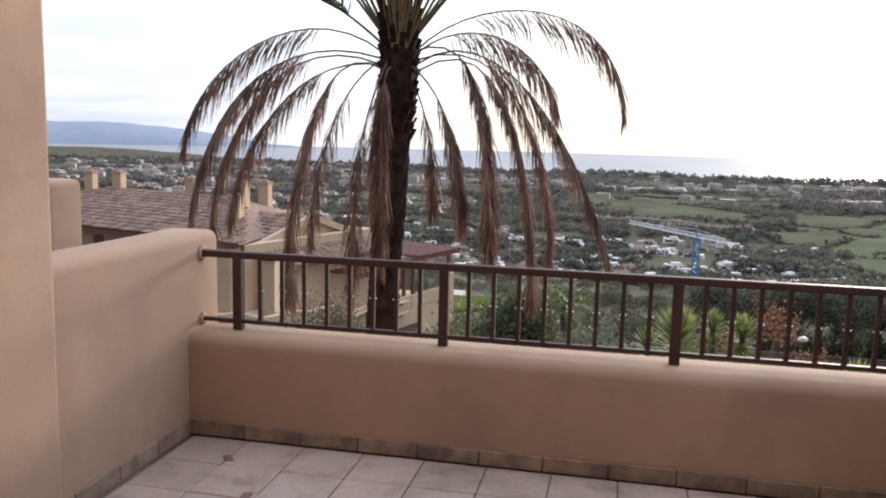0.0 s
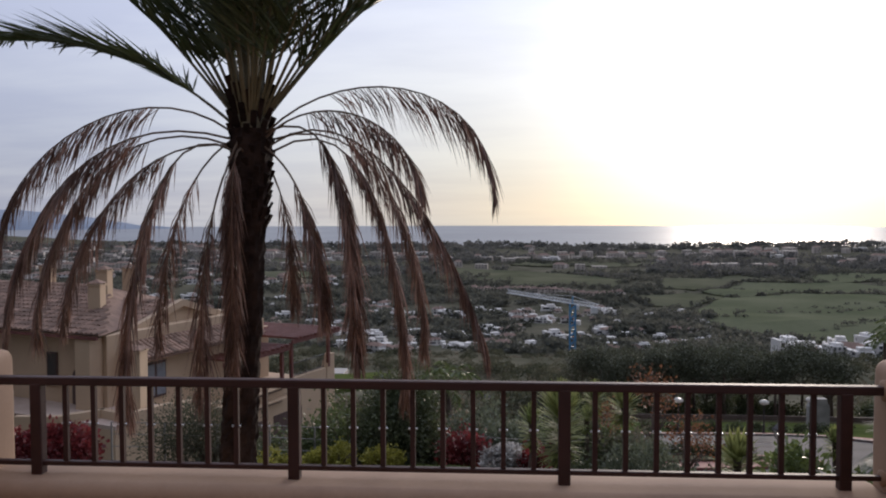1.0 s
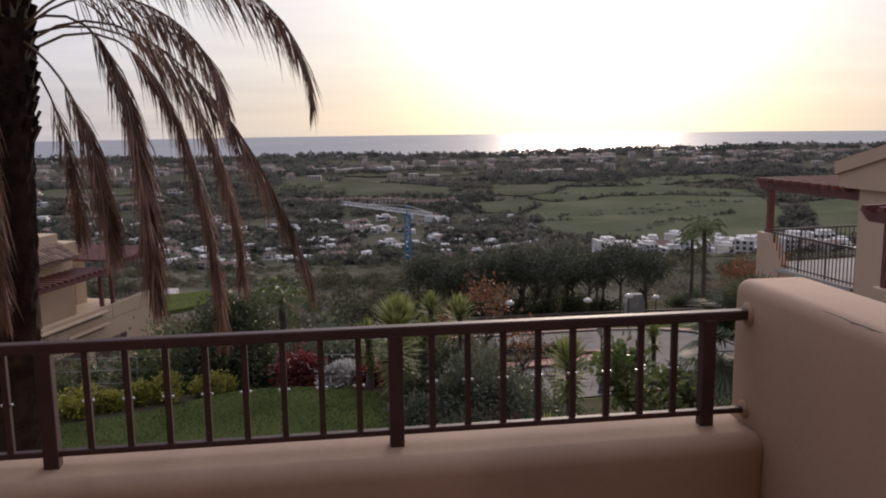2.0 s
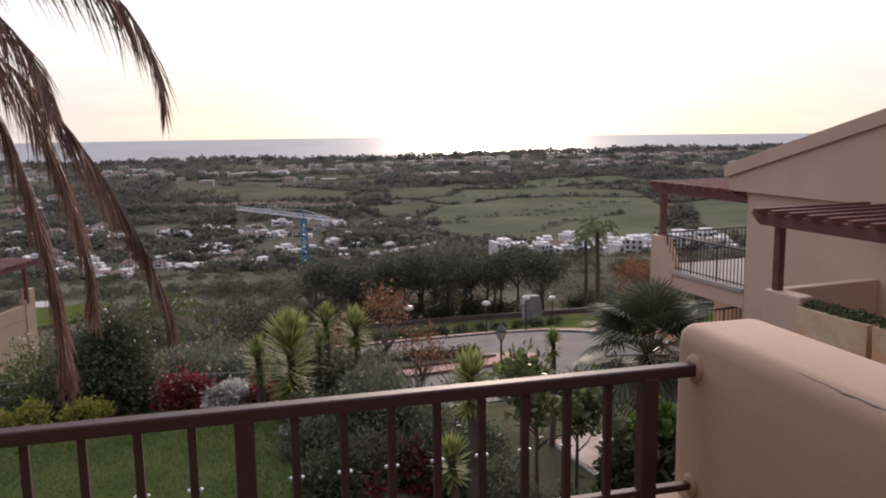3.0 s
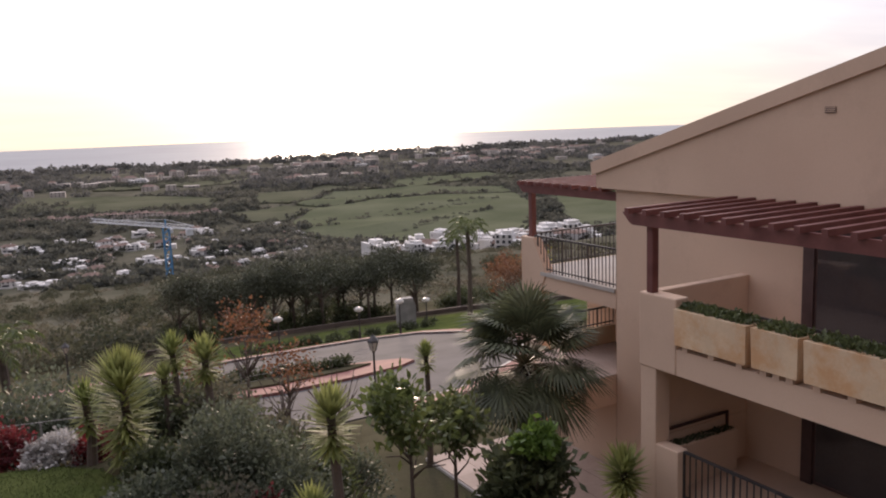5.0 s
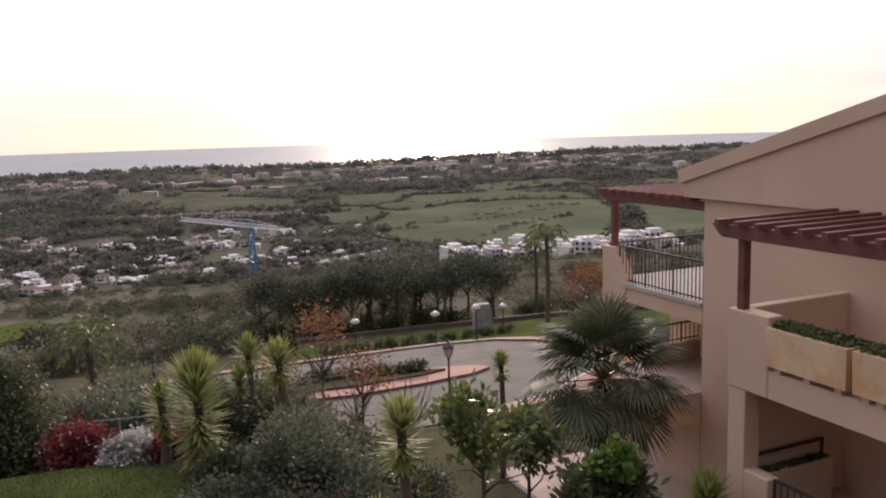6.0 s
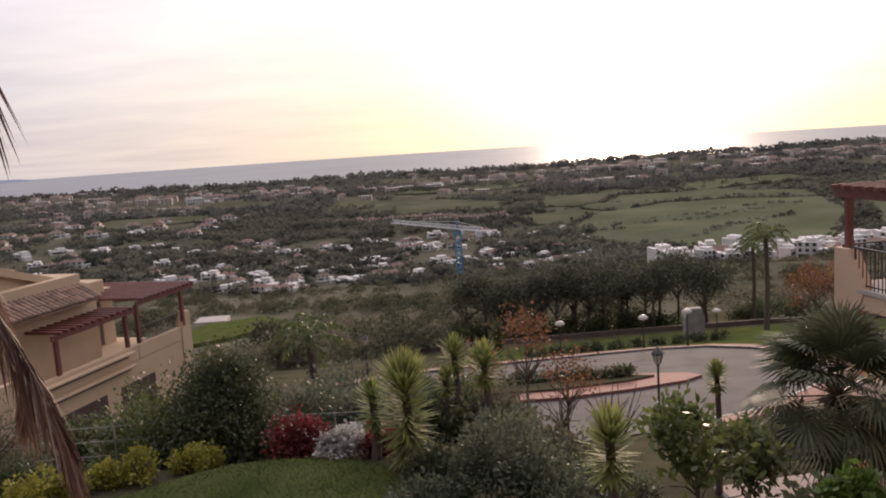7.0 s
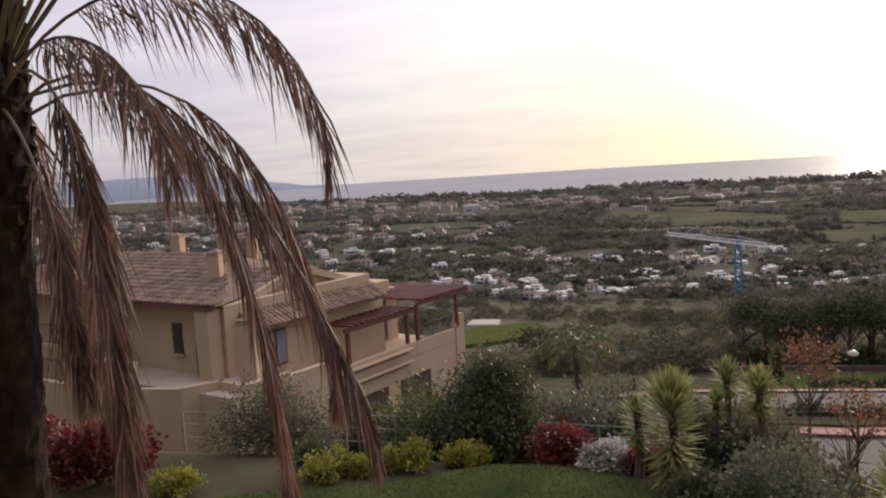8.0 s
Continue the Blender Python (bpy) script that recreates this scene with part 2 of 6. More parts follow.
# the blue-grey of the mountains is distance haze set as base colour
HILL = shader("haze_tinted_mountain", (0.23, 0.265, 0.33), (0.27, 0.305, 0.365), 0.002, 0.02, 1.0, 0.0, spec=0.0)
SEA = shader("grey_blue_sea", (0.185, 0.192, 0.205), (0.225, 0.232, 0.245), 0.004, 0.06, 0.45, 0.5, 4.0, spec=0.14)

# ---- building blocks ----
LOC = {}
rnd = random.Random(7)


def at(origin, rz):
    """A local frame: a map from its x, y (turned by rz degrees about origin) and the world's z."""
    c, s = math.cos(radians(rz)), math.sin(radians(rz))
    return lambda x, y, z: (origin[0] + c * x - s * y, origin[1] + s * x + c * y, z)


class Geo:
    """Vertices and faces of one mesh, in world coordinates."""

    def __init__(self, fr=None):
        self.v, self.f, self.fr = [], [], fr

    def put(self, pts, faces):
        k = len(self.v)
        self.v += [self.fr(*p) for p in pts] if self.fr else [tuple(p) for p in pts]
        self.f += [tuple(i + k for i in q) for q in faces]
        return self

    def box(self, x0, y0, z0, x1, y1, z1):
        return self.hexa([(x0, y0, z0), (x1, y0, z0), (x1, y1, z0), (x0, y1, z0)], [(x0, y0, z1), (x1, y0, z1), (x1, y1, z1), (x0, y1, z1)])

    def hexa(self, low_pts, high_pts):
        n = len(low_pts)
        faces = [tuple(reversed(range(n))), tuple(range(n, 2 * n))]
        faces += [(i, (i + 1) % n, n + (i + 1) % n, n + i) for i in range(n)]
        return self.put(list(low_pts) + list(high_pts), faces)

    def prism_x(self, yz, x0, x1):
        """A profile in y and z, pushed from x0 to x1."""
        return self.hexa([(x0, y, z) for y, z in yz], [(x1, y, z) for y, z in yz])

    def rbox(self, x0, y0, z0, x1, y1, z1, r=0.03, seg=2, cuts=0, rough=0.0):
        bm = bmesh.new()
        bmesh.ops.create_cube(bm, size=1)
        for q in bm.verts:
            q.co = Vector(((x0 + x1) / 2 + q.co.x * (x1 - x0), (y0 + y1) / 2 + q.co.y * (y1 - y0), (z0 + z1) / 2 + q.co.z * (z1 - z0)))
        bmesh.ops.bevel(bm, geom=bm.edges[:], offset=r, segments=seg, profile=0.5, affect="EDGES")
        if cuts:
            bmesh.ops.subdivide_edges(bm, edges=[e for e in bm.edges if e.calc_length() > 0.4], cuts=cuts, use_grid_fill=True)
            for q in bm.verts:
                q.co += noise.noise_vector(q.co * 2.3) * rough
        bm.verts.index_update()
        self.put([tuple(q.co) for q in bm.verts], [tuple(q.index for q in f.verts) for f in bm.faces])
        bm.free()
        return self

    def tube(self, pts, radii, n=6, caps=True):
        pts = [Vector(p) for p in pts]
        if isinstance(radii, (int, float)):
            radii = [radii] * len(pts)
        ring, faces = [], []
        for i, p in enumerate(pts):
            d = (pts[min(i + 1, len(pts) - 1)] - pts[max(i - 1, 0)]).normalized()
            a = d.cross(Vector((0, 0, 1)) if abs(d.z) < 0.9 else Vector((1, 0, 0))).normalized()
            b = d.cross(a)
            for k in range(n):
                w = 2 * math.pi * k / n
                ring.append(tuple(p + (a * math.cos(w) + b * math.sin(w)) * radii[i]))
        for i in range(len(pts) - 1):
            for k in range(n):
                faces.append((i * n + k, i * n + (k + 1) % n, (i + 1) * n + (k + 1) % n, (i + 1) * n + k))
        if caps:
            faces += [tuple(reversed(range(n))), tuple(range((len(pts) - 1) * n, len(pts) * n))]
        return self.put(ring, faces)

    def bar(self, p, q, w, h=None):
        """A square bar from p to q."""
        p, q = Vector(p), Vector(q)
        d = (q - p).normalized()
        a = d.cross(Vector((0, 0, 1)) if abs(d.z) < 0.9 else Vector((0, 1, 0))).normalized() * (w / 2)
        b = d.cross(a).normalized() * ((h or w) / 2)
        return self.hexa([tuple(p + s * a + t * b) for s, t in ((-1, -1), (1, -1), (1, 1), (-1, 1))], [tuple(q + s * a + t * b) for s, t in ((-1, -1), (1, -1), (1, 1), (-1, 1))])

    def lathe(self, c, prof, n=12):
        """Rings of (radius, height) about the upright through c."""
        pts = [(c[0] + r * math.cos(2 * math.pi * k / n), c[1] + r * math.sin(2 * math.pi * k / n), c[2] + h) for r, h in prof for k in range(n)]
        faces = [(i * n + k, i * n + (k + 1) % n, (i + 1) * n + (k + 1) % n, (i + 1) * n + k) for i in range(len(prof) - 1) for k in range(n)]
        faces += [tuple(reversed(range(n))), tuple(range((len(prof) - 1) * n, len(prof) * n))]
        return self.put(pts, faces)

    def arrays(self, verts, faces):
        k = len(self.v)
        self.v += [tuple(p) for p in verts.tolist()]
        self.f += [tuple(i + k for i in q) for q in faces.tolist()]
        return self


def mesh_of(name, geo, material, origin, smooth=False):
    me = bpy.data.meshes.new(name)
    o = Vector(origin)
    me.from_pydata([(x - o.x, y - o.y, z - o.z) for x, y, z in geo.v], [], geo.f)
    me.materials.append(material)
    me.update()
    if smooth:
        me.shade_smooth()
    return me


def thing(name, loc, label, category, group="", kind=""):
    ob = new(name)
    ob.location = loc
    LOC[ob.name] = Vector(loc)
    ob.empty_display_size = 0.2
    return tagged(ob, label, category, group, kind)


def part(name, geo, material, parent, label="", smooth=False, kind=""):
    """One mesh under a thing or under a part."""
    o = LOC[parent.name]
    ob = new(name, mesh_of(name, geo, material, o, smooth))
    ob.parent = parent
    LOC[ob.name] = o
    return tagged(ob, label, kind=kind)


def solid(name, geo, material, label, category, kind="", smooth=False, group=""):
    """A thing of one mesh, with its origin at its foot."""
    xs, ys, zs = zip(*geo.v)
    o = Vector(((min(xs) + max(xs)) / 2, (min(ys) + max(ys)) / 2, min(zs)))
    ob = new(name, mesh_of(name, geo, material, o, smooth))
    ob.location = o
    LOC[ob.name] = o
    return tagged(ob, label, category, group, kind)


def interp(x, xs, ys):
    return float(np.interp(x, xs, ys))


def smooth01(x):
    x = min(1.0, max(0.0, x))
    return x * x * (3 - 2 * x)


GY = [-80, 13.4, 14.8, 18, 24, 30, 40, 50, 65, 80, 330, 400, 1000]
GL = [-3.62, -3.70, -4.15, -5.6, -7.8, -10, -11.5, -13, -16, -18.5, -57, -66, -70]
GR = [-6.80, -6.80, -6.80, -6.85, -8.4, -10, -11.5, -13, -16, -18.5, -57, -66, -70]


def shore(x):
    return 1830 + max(0.0, -x - 500) * 0.75


def ground_z(x, y):
    k = smooth01((x - 4.0) / 5.5)
    z = interp(y, GY, GL) * (1 - k) + interp(y, GY, GR) * k
    far = smooth01((y - 70) / 120)
    if far > 0:
        z += far * (noise.noise(Vector((x / 60, y / 60, 3.1))) * 4 + noise.noise(Vector((x / 17, y / 17, 9.0))) * 1.2)
        z += smooth01((y - 900) / 500) * noise.noise(Vector((x / 260, y / 260, 5.5))) * 6
        z += smooth01((x - 250) / 500) * smooth01((y - 500) / 700) * 4
    s = shore(x)
    if y > s - 160:
        z += (-79 - z) * smooth01((y - s + 120) / 120)
    return z


# ---- ground, sea and mountains ----
def build_ground():
    ys = list(np.concatenate([np.linspace(-60, 0, 7), np.linspace(2, 60, 59), np.geomspace(62, 2800, 120)]))
    xs_pos = list(np.concatenate([np.linspace(0, 40, 41), np.geomspace(42, 3600, 70)]))
    xs = [-x for x in reversed(xs_pos[1:])] + xs_pos
    g = Geo()
    pts = [(x, y, ground_z(x, y)) for y in ys for x in xs]
    w = len(xs)
    g.put(pts, [(j * w + i, j * w + i + 1, (j + 1) * w + i + 1, (j + 1) * w + i) for j in range(len(ys) - 1) for i in range(w - 1)])
    me = mesh_of("ground", g, LAND, (0, 0, 0), True)
    me.materials.append(SOIL)
    for p in me.polygons:
        if p.center.y < 86 and abs(p.center.x) < 60:
            p.material_index = 1
    tagged(new("ground", me), "sloping scrub ground falling to a wide coastal valley", "ground", kind="structure")


build_ground()

sea = Geo()
rings = [1500, 1700, 1900, 2200, 2600, 3100, 3700, 4300, 4940]
arc = [radians(a) for a in range(-80, 81, 4)]
sea.put([(r * math.sin(a), r * math.cos(a), -75) for r in rings for a in arc],
        [(j * len(arc) + i, j * len(arc) + i + 1, (j + 1) * len(arc) + i + 1, (j + 1) * len(arc) + i) for j in range(len(rings) - 1) for i in range(len(arc) - 1)])
tagged(new("water", mesh_of("water", sea, SEA, (0, 0, 0))), "calm grey sea reaching the horizon", "sea", kind="structure")

ridge = Geo()
steps = 120
crest = []
for i in range(steps + 1):
    a = radians(-78 + 56 * i / steps)
    k = i / steps
    h = 150 * (1 - k) ** 0.8 * (0.75 + 0.35 * noise.noise(Vector((i * 0.09, 0, 2)))) + 10 * noise.noise(Vector((i * 0.3, 4, 0)))
    crest.append((a, -76 + max(0, h + 72 * smooth01((1 - k) * 6))))
ridge.put([(r * math.sin(a), r * math.cos(a), z if r > 4500 else -76) for r in (4350, 4700) for a, z in crest] + [(4850 * math.sin(a), 4850 * math.cos(a), -76) for a, z in crest],
          [(j * (steps + 1) + i, j * (steps + 1) + i + 1, (j + 1) * (steps + 1) + i + 1, (j + 1) * (steps + 1) + i) for j in range(2) for i in range(steps)])
tagged(new("mountain_backdrop", mesh_of("mountain_backdrop", ridge, HILL, (0, 0, 0), True)), "mountains across the bay, coloured blue for haze", "mountains", kind="structure")

# ---- our terrace ----
RAIL_Z, COPE_Z, TOP_Z = 0.905, 0.49, 0.99
XR = 3.67
slab = Geo().box(-0.3, -5.4, -0.36, XR + 0.28, 0.15, -0.057)
floor_ob = solid("floor", slab, GROUT, "worn beige stone tile terrace floor with dark joints", "floor", "structure")
parapet = Geo().rbox(-0.14, -0.15, -0.056, XR + 0.03, 0.16, COPE_Z, 0.060, 6, 7, 0.006)
solid("wall_front", parapet, STUCCO, "low peach stucco parapet with rounded top", "wall", "structure", True)
side_l = Geo().rbox(-0.30, -1.2, -0.30, 0.0, 0.20, TOP_Z, 0.05, 4, 5, 0.006)
solid("wall_west", side_l, STUCCO, "peach stucco side wall with rounded top", "wall", "structure", True)
side_r = Geo().rbox(XR, -5.4, -0.30, XR + 0.28, 0.12, TOP_Z + 0.01, 0.05, 4, 7, 0.006)
wall_east = solid("wall_east", side_r, STUCCO, "peach stucco side wall with a cracked rounded top", "wall", "structure", True)
# the unseen upper part of this wall is height added to block sky light
pier_l = Geo().rbox(-0.40, -5.4, -0.30, 0.02, -1.15, 5.6, 0.04, 3, 5, 0.006)
solid("wall_house_west", pier_l, STUCCO, "tall peach stucco house wall corner", "wall", "structure", True)
# unseen closing wall, made this tall to darken the terrace from behind
back = Geo().rbox(-0.40, -5.7, -0.30, XR + 0.28, -5.4, 5.6, 0.04, 3)
solid("wall_south", back, STUCCO, "unseen peach stucco wall raised to block light", "wall", "structure", True)
beyond = Geo().rbox(-2.1, 0.0, -3.6, -0.91, 0.30, 1.23, 0.04, 3)
solid("wall_neighbour_west", beyond, STUCCO, "peach stucco end wall of the adjoining terrace", "wall", "structure", True)
link = Geo().rbox(-0.92, 0.0, -3.6, -0.29, 0.26, 0.55, 0.04, 3)
solid("wall_neighbour_link", link, STUCCO, "low peach stucco wall between two terraces", "wall", "structure", True)
below = Geo().box(-0.3, -5.7, -3.7, XR + 0.28, 0.10, -0.30)
solid("wall_below", below, STUCCO_B, "plain stucco house wall under the terrace", "wall", "structure")

# added slab, out of view, that keeps overhead sky light off the parapet
ceiling = Geo().box(-0.40, -5.4, 2.70, XR + 0.28, -1.6, 2.92)
solid("ceiling", ceiling, STUCCO, "unseen stucco slab added to shade the terrace", "ceiling", "structure")

# hairline crack along the top of the east wall
crack = Geo()
y = -0.30
cx = XR + 0.035
while y > -1.3:
    ny, nx = y - rnd.uniform(0.03, 0.07), cx + rnd.uniform(-0.006, 0.007)
    crack.bar((cx, y, TOP_Z - 0.002), (nx, ny, TOP_Z - 0.002), 0.005, 0.006)
    y, cx = ny, nx
part("crack", crack, GROUT, wall_east, "dark hairline crack")


def build_rail():
    rail = thing("railing", (XR / 2, 0, COPE_Z), "dark brown iron railing with square bars on the parapet", "railing")
    part("handrail", Geo().rbox(0.0, -0.022, RAIL_Z - 0.036, XR, 0.022, RAIL_Z, 0.006), IRON, rail)
    part("bottom_rail", Geo().rbox(0.0, -0.015, 0.527, XR, 0.015, 0.547, 0.004), IRON, rail)
    posts = [0.207, 1.307, 2.417, 3.520]
    for x in posts:
        part("post", Geo().rbox(x - 0.024, -0.024, COPE_Z - 0.01, x + 0.024, 0.024, RAIL_Z - 0.028, 0.005), IRON, rail)
    for a, b in zip(posts, posts[1:]):
        for i in range(1, 9):
            x = a + (b - a) * i / 9
            bar = part("baluster", Geo().box(x - 0.010, -0.010, 0.54, x + 0.010, 0.010, RAIL_Z - 0.028), IRON, rail)
            for s in (-1, 1):
                part("stud", Geo().lathe((x + s * 0.014, 0, 0.705), [(0.002, -0.005), (0.006, -0.002), (0.006, 0.002), (0.002, 0.005)], 6), STEEL, bar, "bright steel stud")
    for x, s in ((0.0, 1), (XR, -1)):
        for z, r in ((RAIL_Z - 0.018, 0.042), (0.537, 0.034)):
            g = Geo()
            g.tube([(x, 0, z), (x + s * 0.006, 0, z), (x + s * 0.012, 0, z)], [r, r, r * 0.7], 16)
            part("wall_plate", g, STUCCO, rail, "plaster collar round the bar end", True)


build_rail()

# ---- date palm ----
def bez(p, t):
    a, b, c, d = p
    return a * (1 - t) ** 3 + b * 3 * t * (1 - t) ** 2 + c * 3 * t * t * (1 - t) + d * t ** 3


def frond(parent, p, n, length, droop, rib_mat, leaf_mat, label, seed, start=0.22, width=0.012, hang=0.12, even=1.0, thick=0.014):
    """A pinnate frond along the curve p: a tapered rib with two rows of leaflets, which hang by droop (0 to 1)."""
    r = random.Random(seed)
    rib = Geo().tube([bez(p, i / 14) for i in range(15)], [thick - (thick - 0.002) * i / 14 for i in range(15)], 5)
    ob = part("frond", rib, rib_mat, parent, label)
    g = Geo()
    for i in range(n):
        t = start + (1 - start) * ((i + r.random()) / n) ** even
        b = bez(p, t)
        d = (bez(p, min(1, t + 0.02)) - bez(p, t - 0.02)).normalized()
        side = d.cross(Vector((0, 0, 1)))
        if side.length < 0.05:
            side = Vector((1, 0, 0))
        side.normalize()
        up = side.cross(d).normalized()
        for s in (-1, 1):
            ln = length * (0.35 + 0.65 * math.sin(math.pi * min(1, (t - start) / (1 - start) * 0.8 + 0.16))) * r.uniform(0.7, 1.15)
            w1 = (side * s * r.uniform(0.55, 0.9) + d * r.uniform(0.55, 0.9) + up * r.uniform(0.0, 0.35)).normalized()
            w2 = Vector((r.uniform(-0.2, 0.2), r.uniform(-0.2, 0.2), -1)) + d * hang
            k = droop * r.uniform(0.75, 1.1)
            a1 = (w1 * (1 - k * 0.75) + w2 * k * 0.75).normalized()
            a2 = (w1 * (1 - k) + w2 * min(1.0, k * 1.25)).normalized()
            m, e = b + a1 * ln * 0.45, b + a1 * ln * 0.45 + a2 * ln * 0.55
            q = a1.cross(Vector((r.uniform(-1, 1), r.uniform(-1, 1), r.uniform(-1, 1)))).normalized() * width
            g.put([b - q * 0.5, b + q * 0.5, m + q, m - q, e], [(0, 1, 2, 3), (3, 2, 4)])
    part("foliage", g, leaf_mat, ob, kind="stuff")


def build_palm():
    c = Vector((0.27, 2.85, 2.08))
    base = ground_z(c.x, c.y)
    palm = thing("palm_tree", (c.x, c.y, base), "tall date palm with brown hanging fronds under a green crown", "palm tree")
    trunk = Geo()
    n, rows = 22, 150
    pts, r = [], random.Random(3)
    for j in range(rows):
        z = base - 0.1 + (c.z + 0.25 - base) * j / (rows - 1)
        lean = 0.055 * max(0.0, c.z - z)
        swell = 0.02 * smooth01((j - rows * 0.86) / 14)
        for k in range(n):
            w = 2 * math.pi * k / n
            scar = 0.017 * abs(math.sin((j * 0.52 + (k % 2) * 1.57))) + r.uniform(-0.006, 0.010)
            rad = 0.122 + scar + swell
            pts.append((c.x - lean + rad * math.cos(w), c.y + rad * math.sin(w), z))
    trunk.put(pts, [(j * n + k, j * n + (k + 1) % n, (j + 1) * n + (k + 1) % n, (j + 1) * n + k) for j in range(rows - 1) for k in range(n)])
    part("trunk", trunk, BARK, palm, "dark scarred palm trunk")
    boots = Geo()
    for i in range(90):
        z = c.z - 0.62 + 0.95 * i / 90
        w = i * 2.399
        out = Vector((math.cos(w), math.sin(w), 0))
        p = Vector((c.x, c.y, z)) + out * 0.115
        boots.bar(p - out * 0.03, p + out * (0.035 + 0.03 * i / 90) + Vector((0, 0, 0.12 + 0.12 * i / 90)), 0.045, 0.02)
    part("stub_collar", boots, BARK, palm, "cut leaf stubs", kind="stuff")
    core = Geo().lathe((c.x, c.y, c.z - 0.1), [(0.13, 0), (0.135, 0.25), (0.10, 0.55), (0.07, 0.95), (0.02, 1.3)], 14)
    part("crown_shaft", core, GRIB, palm, "dense young fronds in the crown", True)
    # dry fronds: direction in degrees, then reach and height of the two handles and of the tip
    dry = ((-13, 0.72, 0.64, 1.88, 0.52, 1.91, -0.38), (-27, 0.64, 0.44, 1.45, 0.19, 1.54, -0.37), (0, 0.94, 0.60, 1.70, -1.02, 1.80, -1.58),
           (22, 1.10, 0.62, 1.22, -1.53, 1.22, -2.00), (-27, 1.10, 0.41, 0.93, -1.10, 1.00, -1.52), (36, 1.21, 0.49, 1.56, -0.99, 1.53, -1.70),
           (-29, 0.64, -0.28, 0.68, -0.85, 0.72, -1.23), (68, 0.52, -0.40, 0.50, -0.89, 0.54, -1.25), (-165, 0.79, 0.63, 1.75, -0.02, 1.79, -0.72),
           (-154, 1.13, 0.34, 1.66, -0.54, 1.69, -1.33), (-171, 1.09, 0.40, 1.63, -0.73, 1.60, -1.44), (-129, 0.96, 0.36, 1.05, -1.56, 1.03, -1.84))
    dry += ((144, 1.08, -0.12, 1.29, -1.07, 1.35, -1.64), (-116, 0.62, -0.66, 0.49, -1.26, 0.56, -1.82), (160, 1.14, 0.22, 1.94, -0.70, 2.02, -1.50),
            (-97, 0.44, 0.14, 0.36, -0.95, 0.36, -1.60), (118, 0.60, 0.30, 1.10, -0.40, 1.15, -1.30))
    thick = {0: 0.62, 1: 0.62, 8: 0.8, 3: 1.9, 4: 1.6, 9: 1.4, 11: 1.4, 6: 0.8, 7: 0.5, 12: 0.6, 13: 0.6, 16: 0.6}
    for i, (deg, s1, z1, s2, z2, s3, z3) in enumerate(dry):
        out = Vector((math.cos(radians(deg)), math.sin(radians(deg)), 0))
        up = Vector((0, 0, 1))
        p0 = c + out * 0.13 + up * (0.12 - 0.05 * (i % 4))
        k = thick.get(i, 1.15)
        frond(palm, (p0, c + out * s1 + up * z1, c + out * s2 + up * z2, c + out * s3 + up * z3), int(185 * k), 0.48, 0.90, DEADRIB, DEAD, "dry brown hanging frond", 40 + i, 0.24, 0.0045, 0.36, 0.85, 0.0095)
    r = random.Random(11)
    for i in range(38):
        w = i * 2.399 + 0.4
        el = radians(52 + 34 * ((i * 7) % 30) / 30)
        ln = r.uniform(1.9, 2.5)
        out = Vector((math.cos(w), math.sin(w), 0))
        top = Vector((0, 0, 1))
        p0 = c + out * 0.10 + top * 0.22
        p1 = p0 + (out * math.cos(el) + top * math.sin(el)) * ln * 0.4
        p2 = p0 + (out * math.cos(el) + top * math.sin(el)) * ln * 0.75
        p3 = p0 + (out * math.cos(el - 0.25) + top * math.sin(el - 0.25)) * ln
        frond(palm, (p0, p1, p2, p3), 85, 0.42, 0.08, GRIB, FROND, "green upright frond", 90 + i, 0.2, 0.010)
    out = Vector((-1, 0.12, 0)).normalized()
    p0 = c + out * 0.1 + Vector((0, 0, 0.15))
    frond(palm, (p0, p0 + Vector((-0.5, 0.05, 0.45)), p0 + Vector((-1.1, 0.1, 0.78)), p0 + Vector((-2.1, 0.2, 0.74))), 150, 0.62, 0.10, GRIB, FROND, "green arching frond", 300, 0.22, 0.010)


build_palm()


# ---- the neighbouring house with planters ----
def glazing(house, fr, x, y0, y1, z0, z1, n=2):
    w = part("window", Geo(fr).box(x - 0.06, y0, z0, x - 0.004, y1, z1), FRAME_AND_SHADE, house, "dark framed glass sliding door")
    step = (y1 - y0) / n
    for i in range(n):
        part("pane", Geo(fr).box(x - 0.075, y0 + i * step + 0.06, z0 + 0.07, x - 0.062, y0 + (i + 1) * step - 0.06, z1 - 0.07), GLASS, w)


def iron_fence(parent, fr, p, q, z0, z1, gap=0.13, mat_=None, h2=None):
    """A balcony railing between two plan points, with its own bars."""
    m = mat_ or IRON_B
    top = part("balcony_rail", Geo(fr).bar((*p, z1), (*q, z1), 0.045), m, parent, "dark iron balcony railing")
    part("lower_bar", Geo(fr).bar((*p, z0 + 0.08), (*q, z0 + 0.08), 0.03), m, top)
    n = max(2, int(math.dist(p, q) / gap))
    for i in range(n + 1):
        k = i / n
        x, y = p[0] + (q[0] - p[0]) * k, p[1] + (q[1] - p[1]) * k
        w = 0.035 if i % 8 == 0 else 0.018
        part("bar", Geo(fr).box(x - w / 2, y - w / 2, z0, x + w / 2, y + w / 2, z1), m, top)


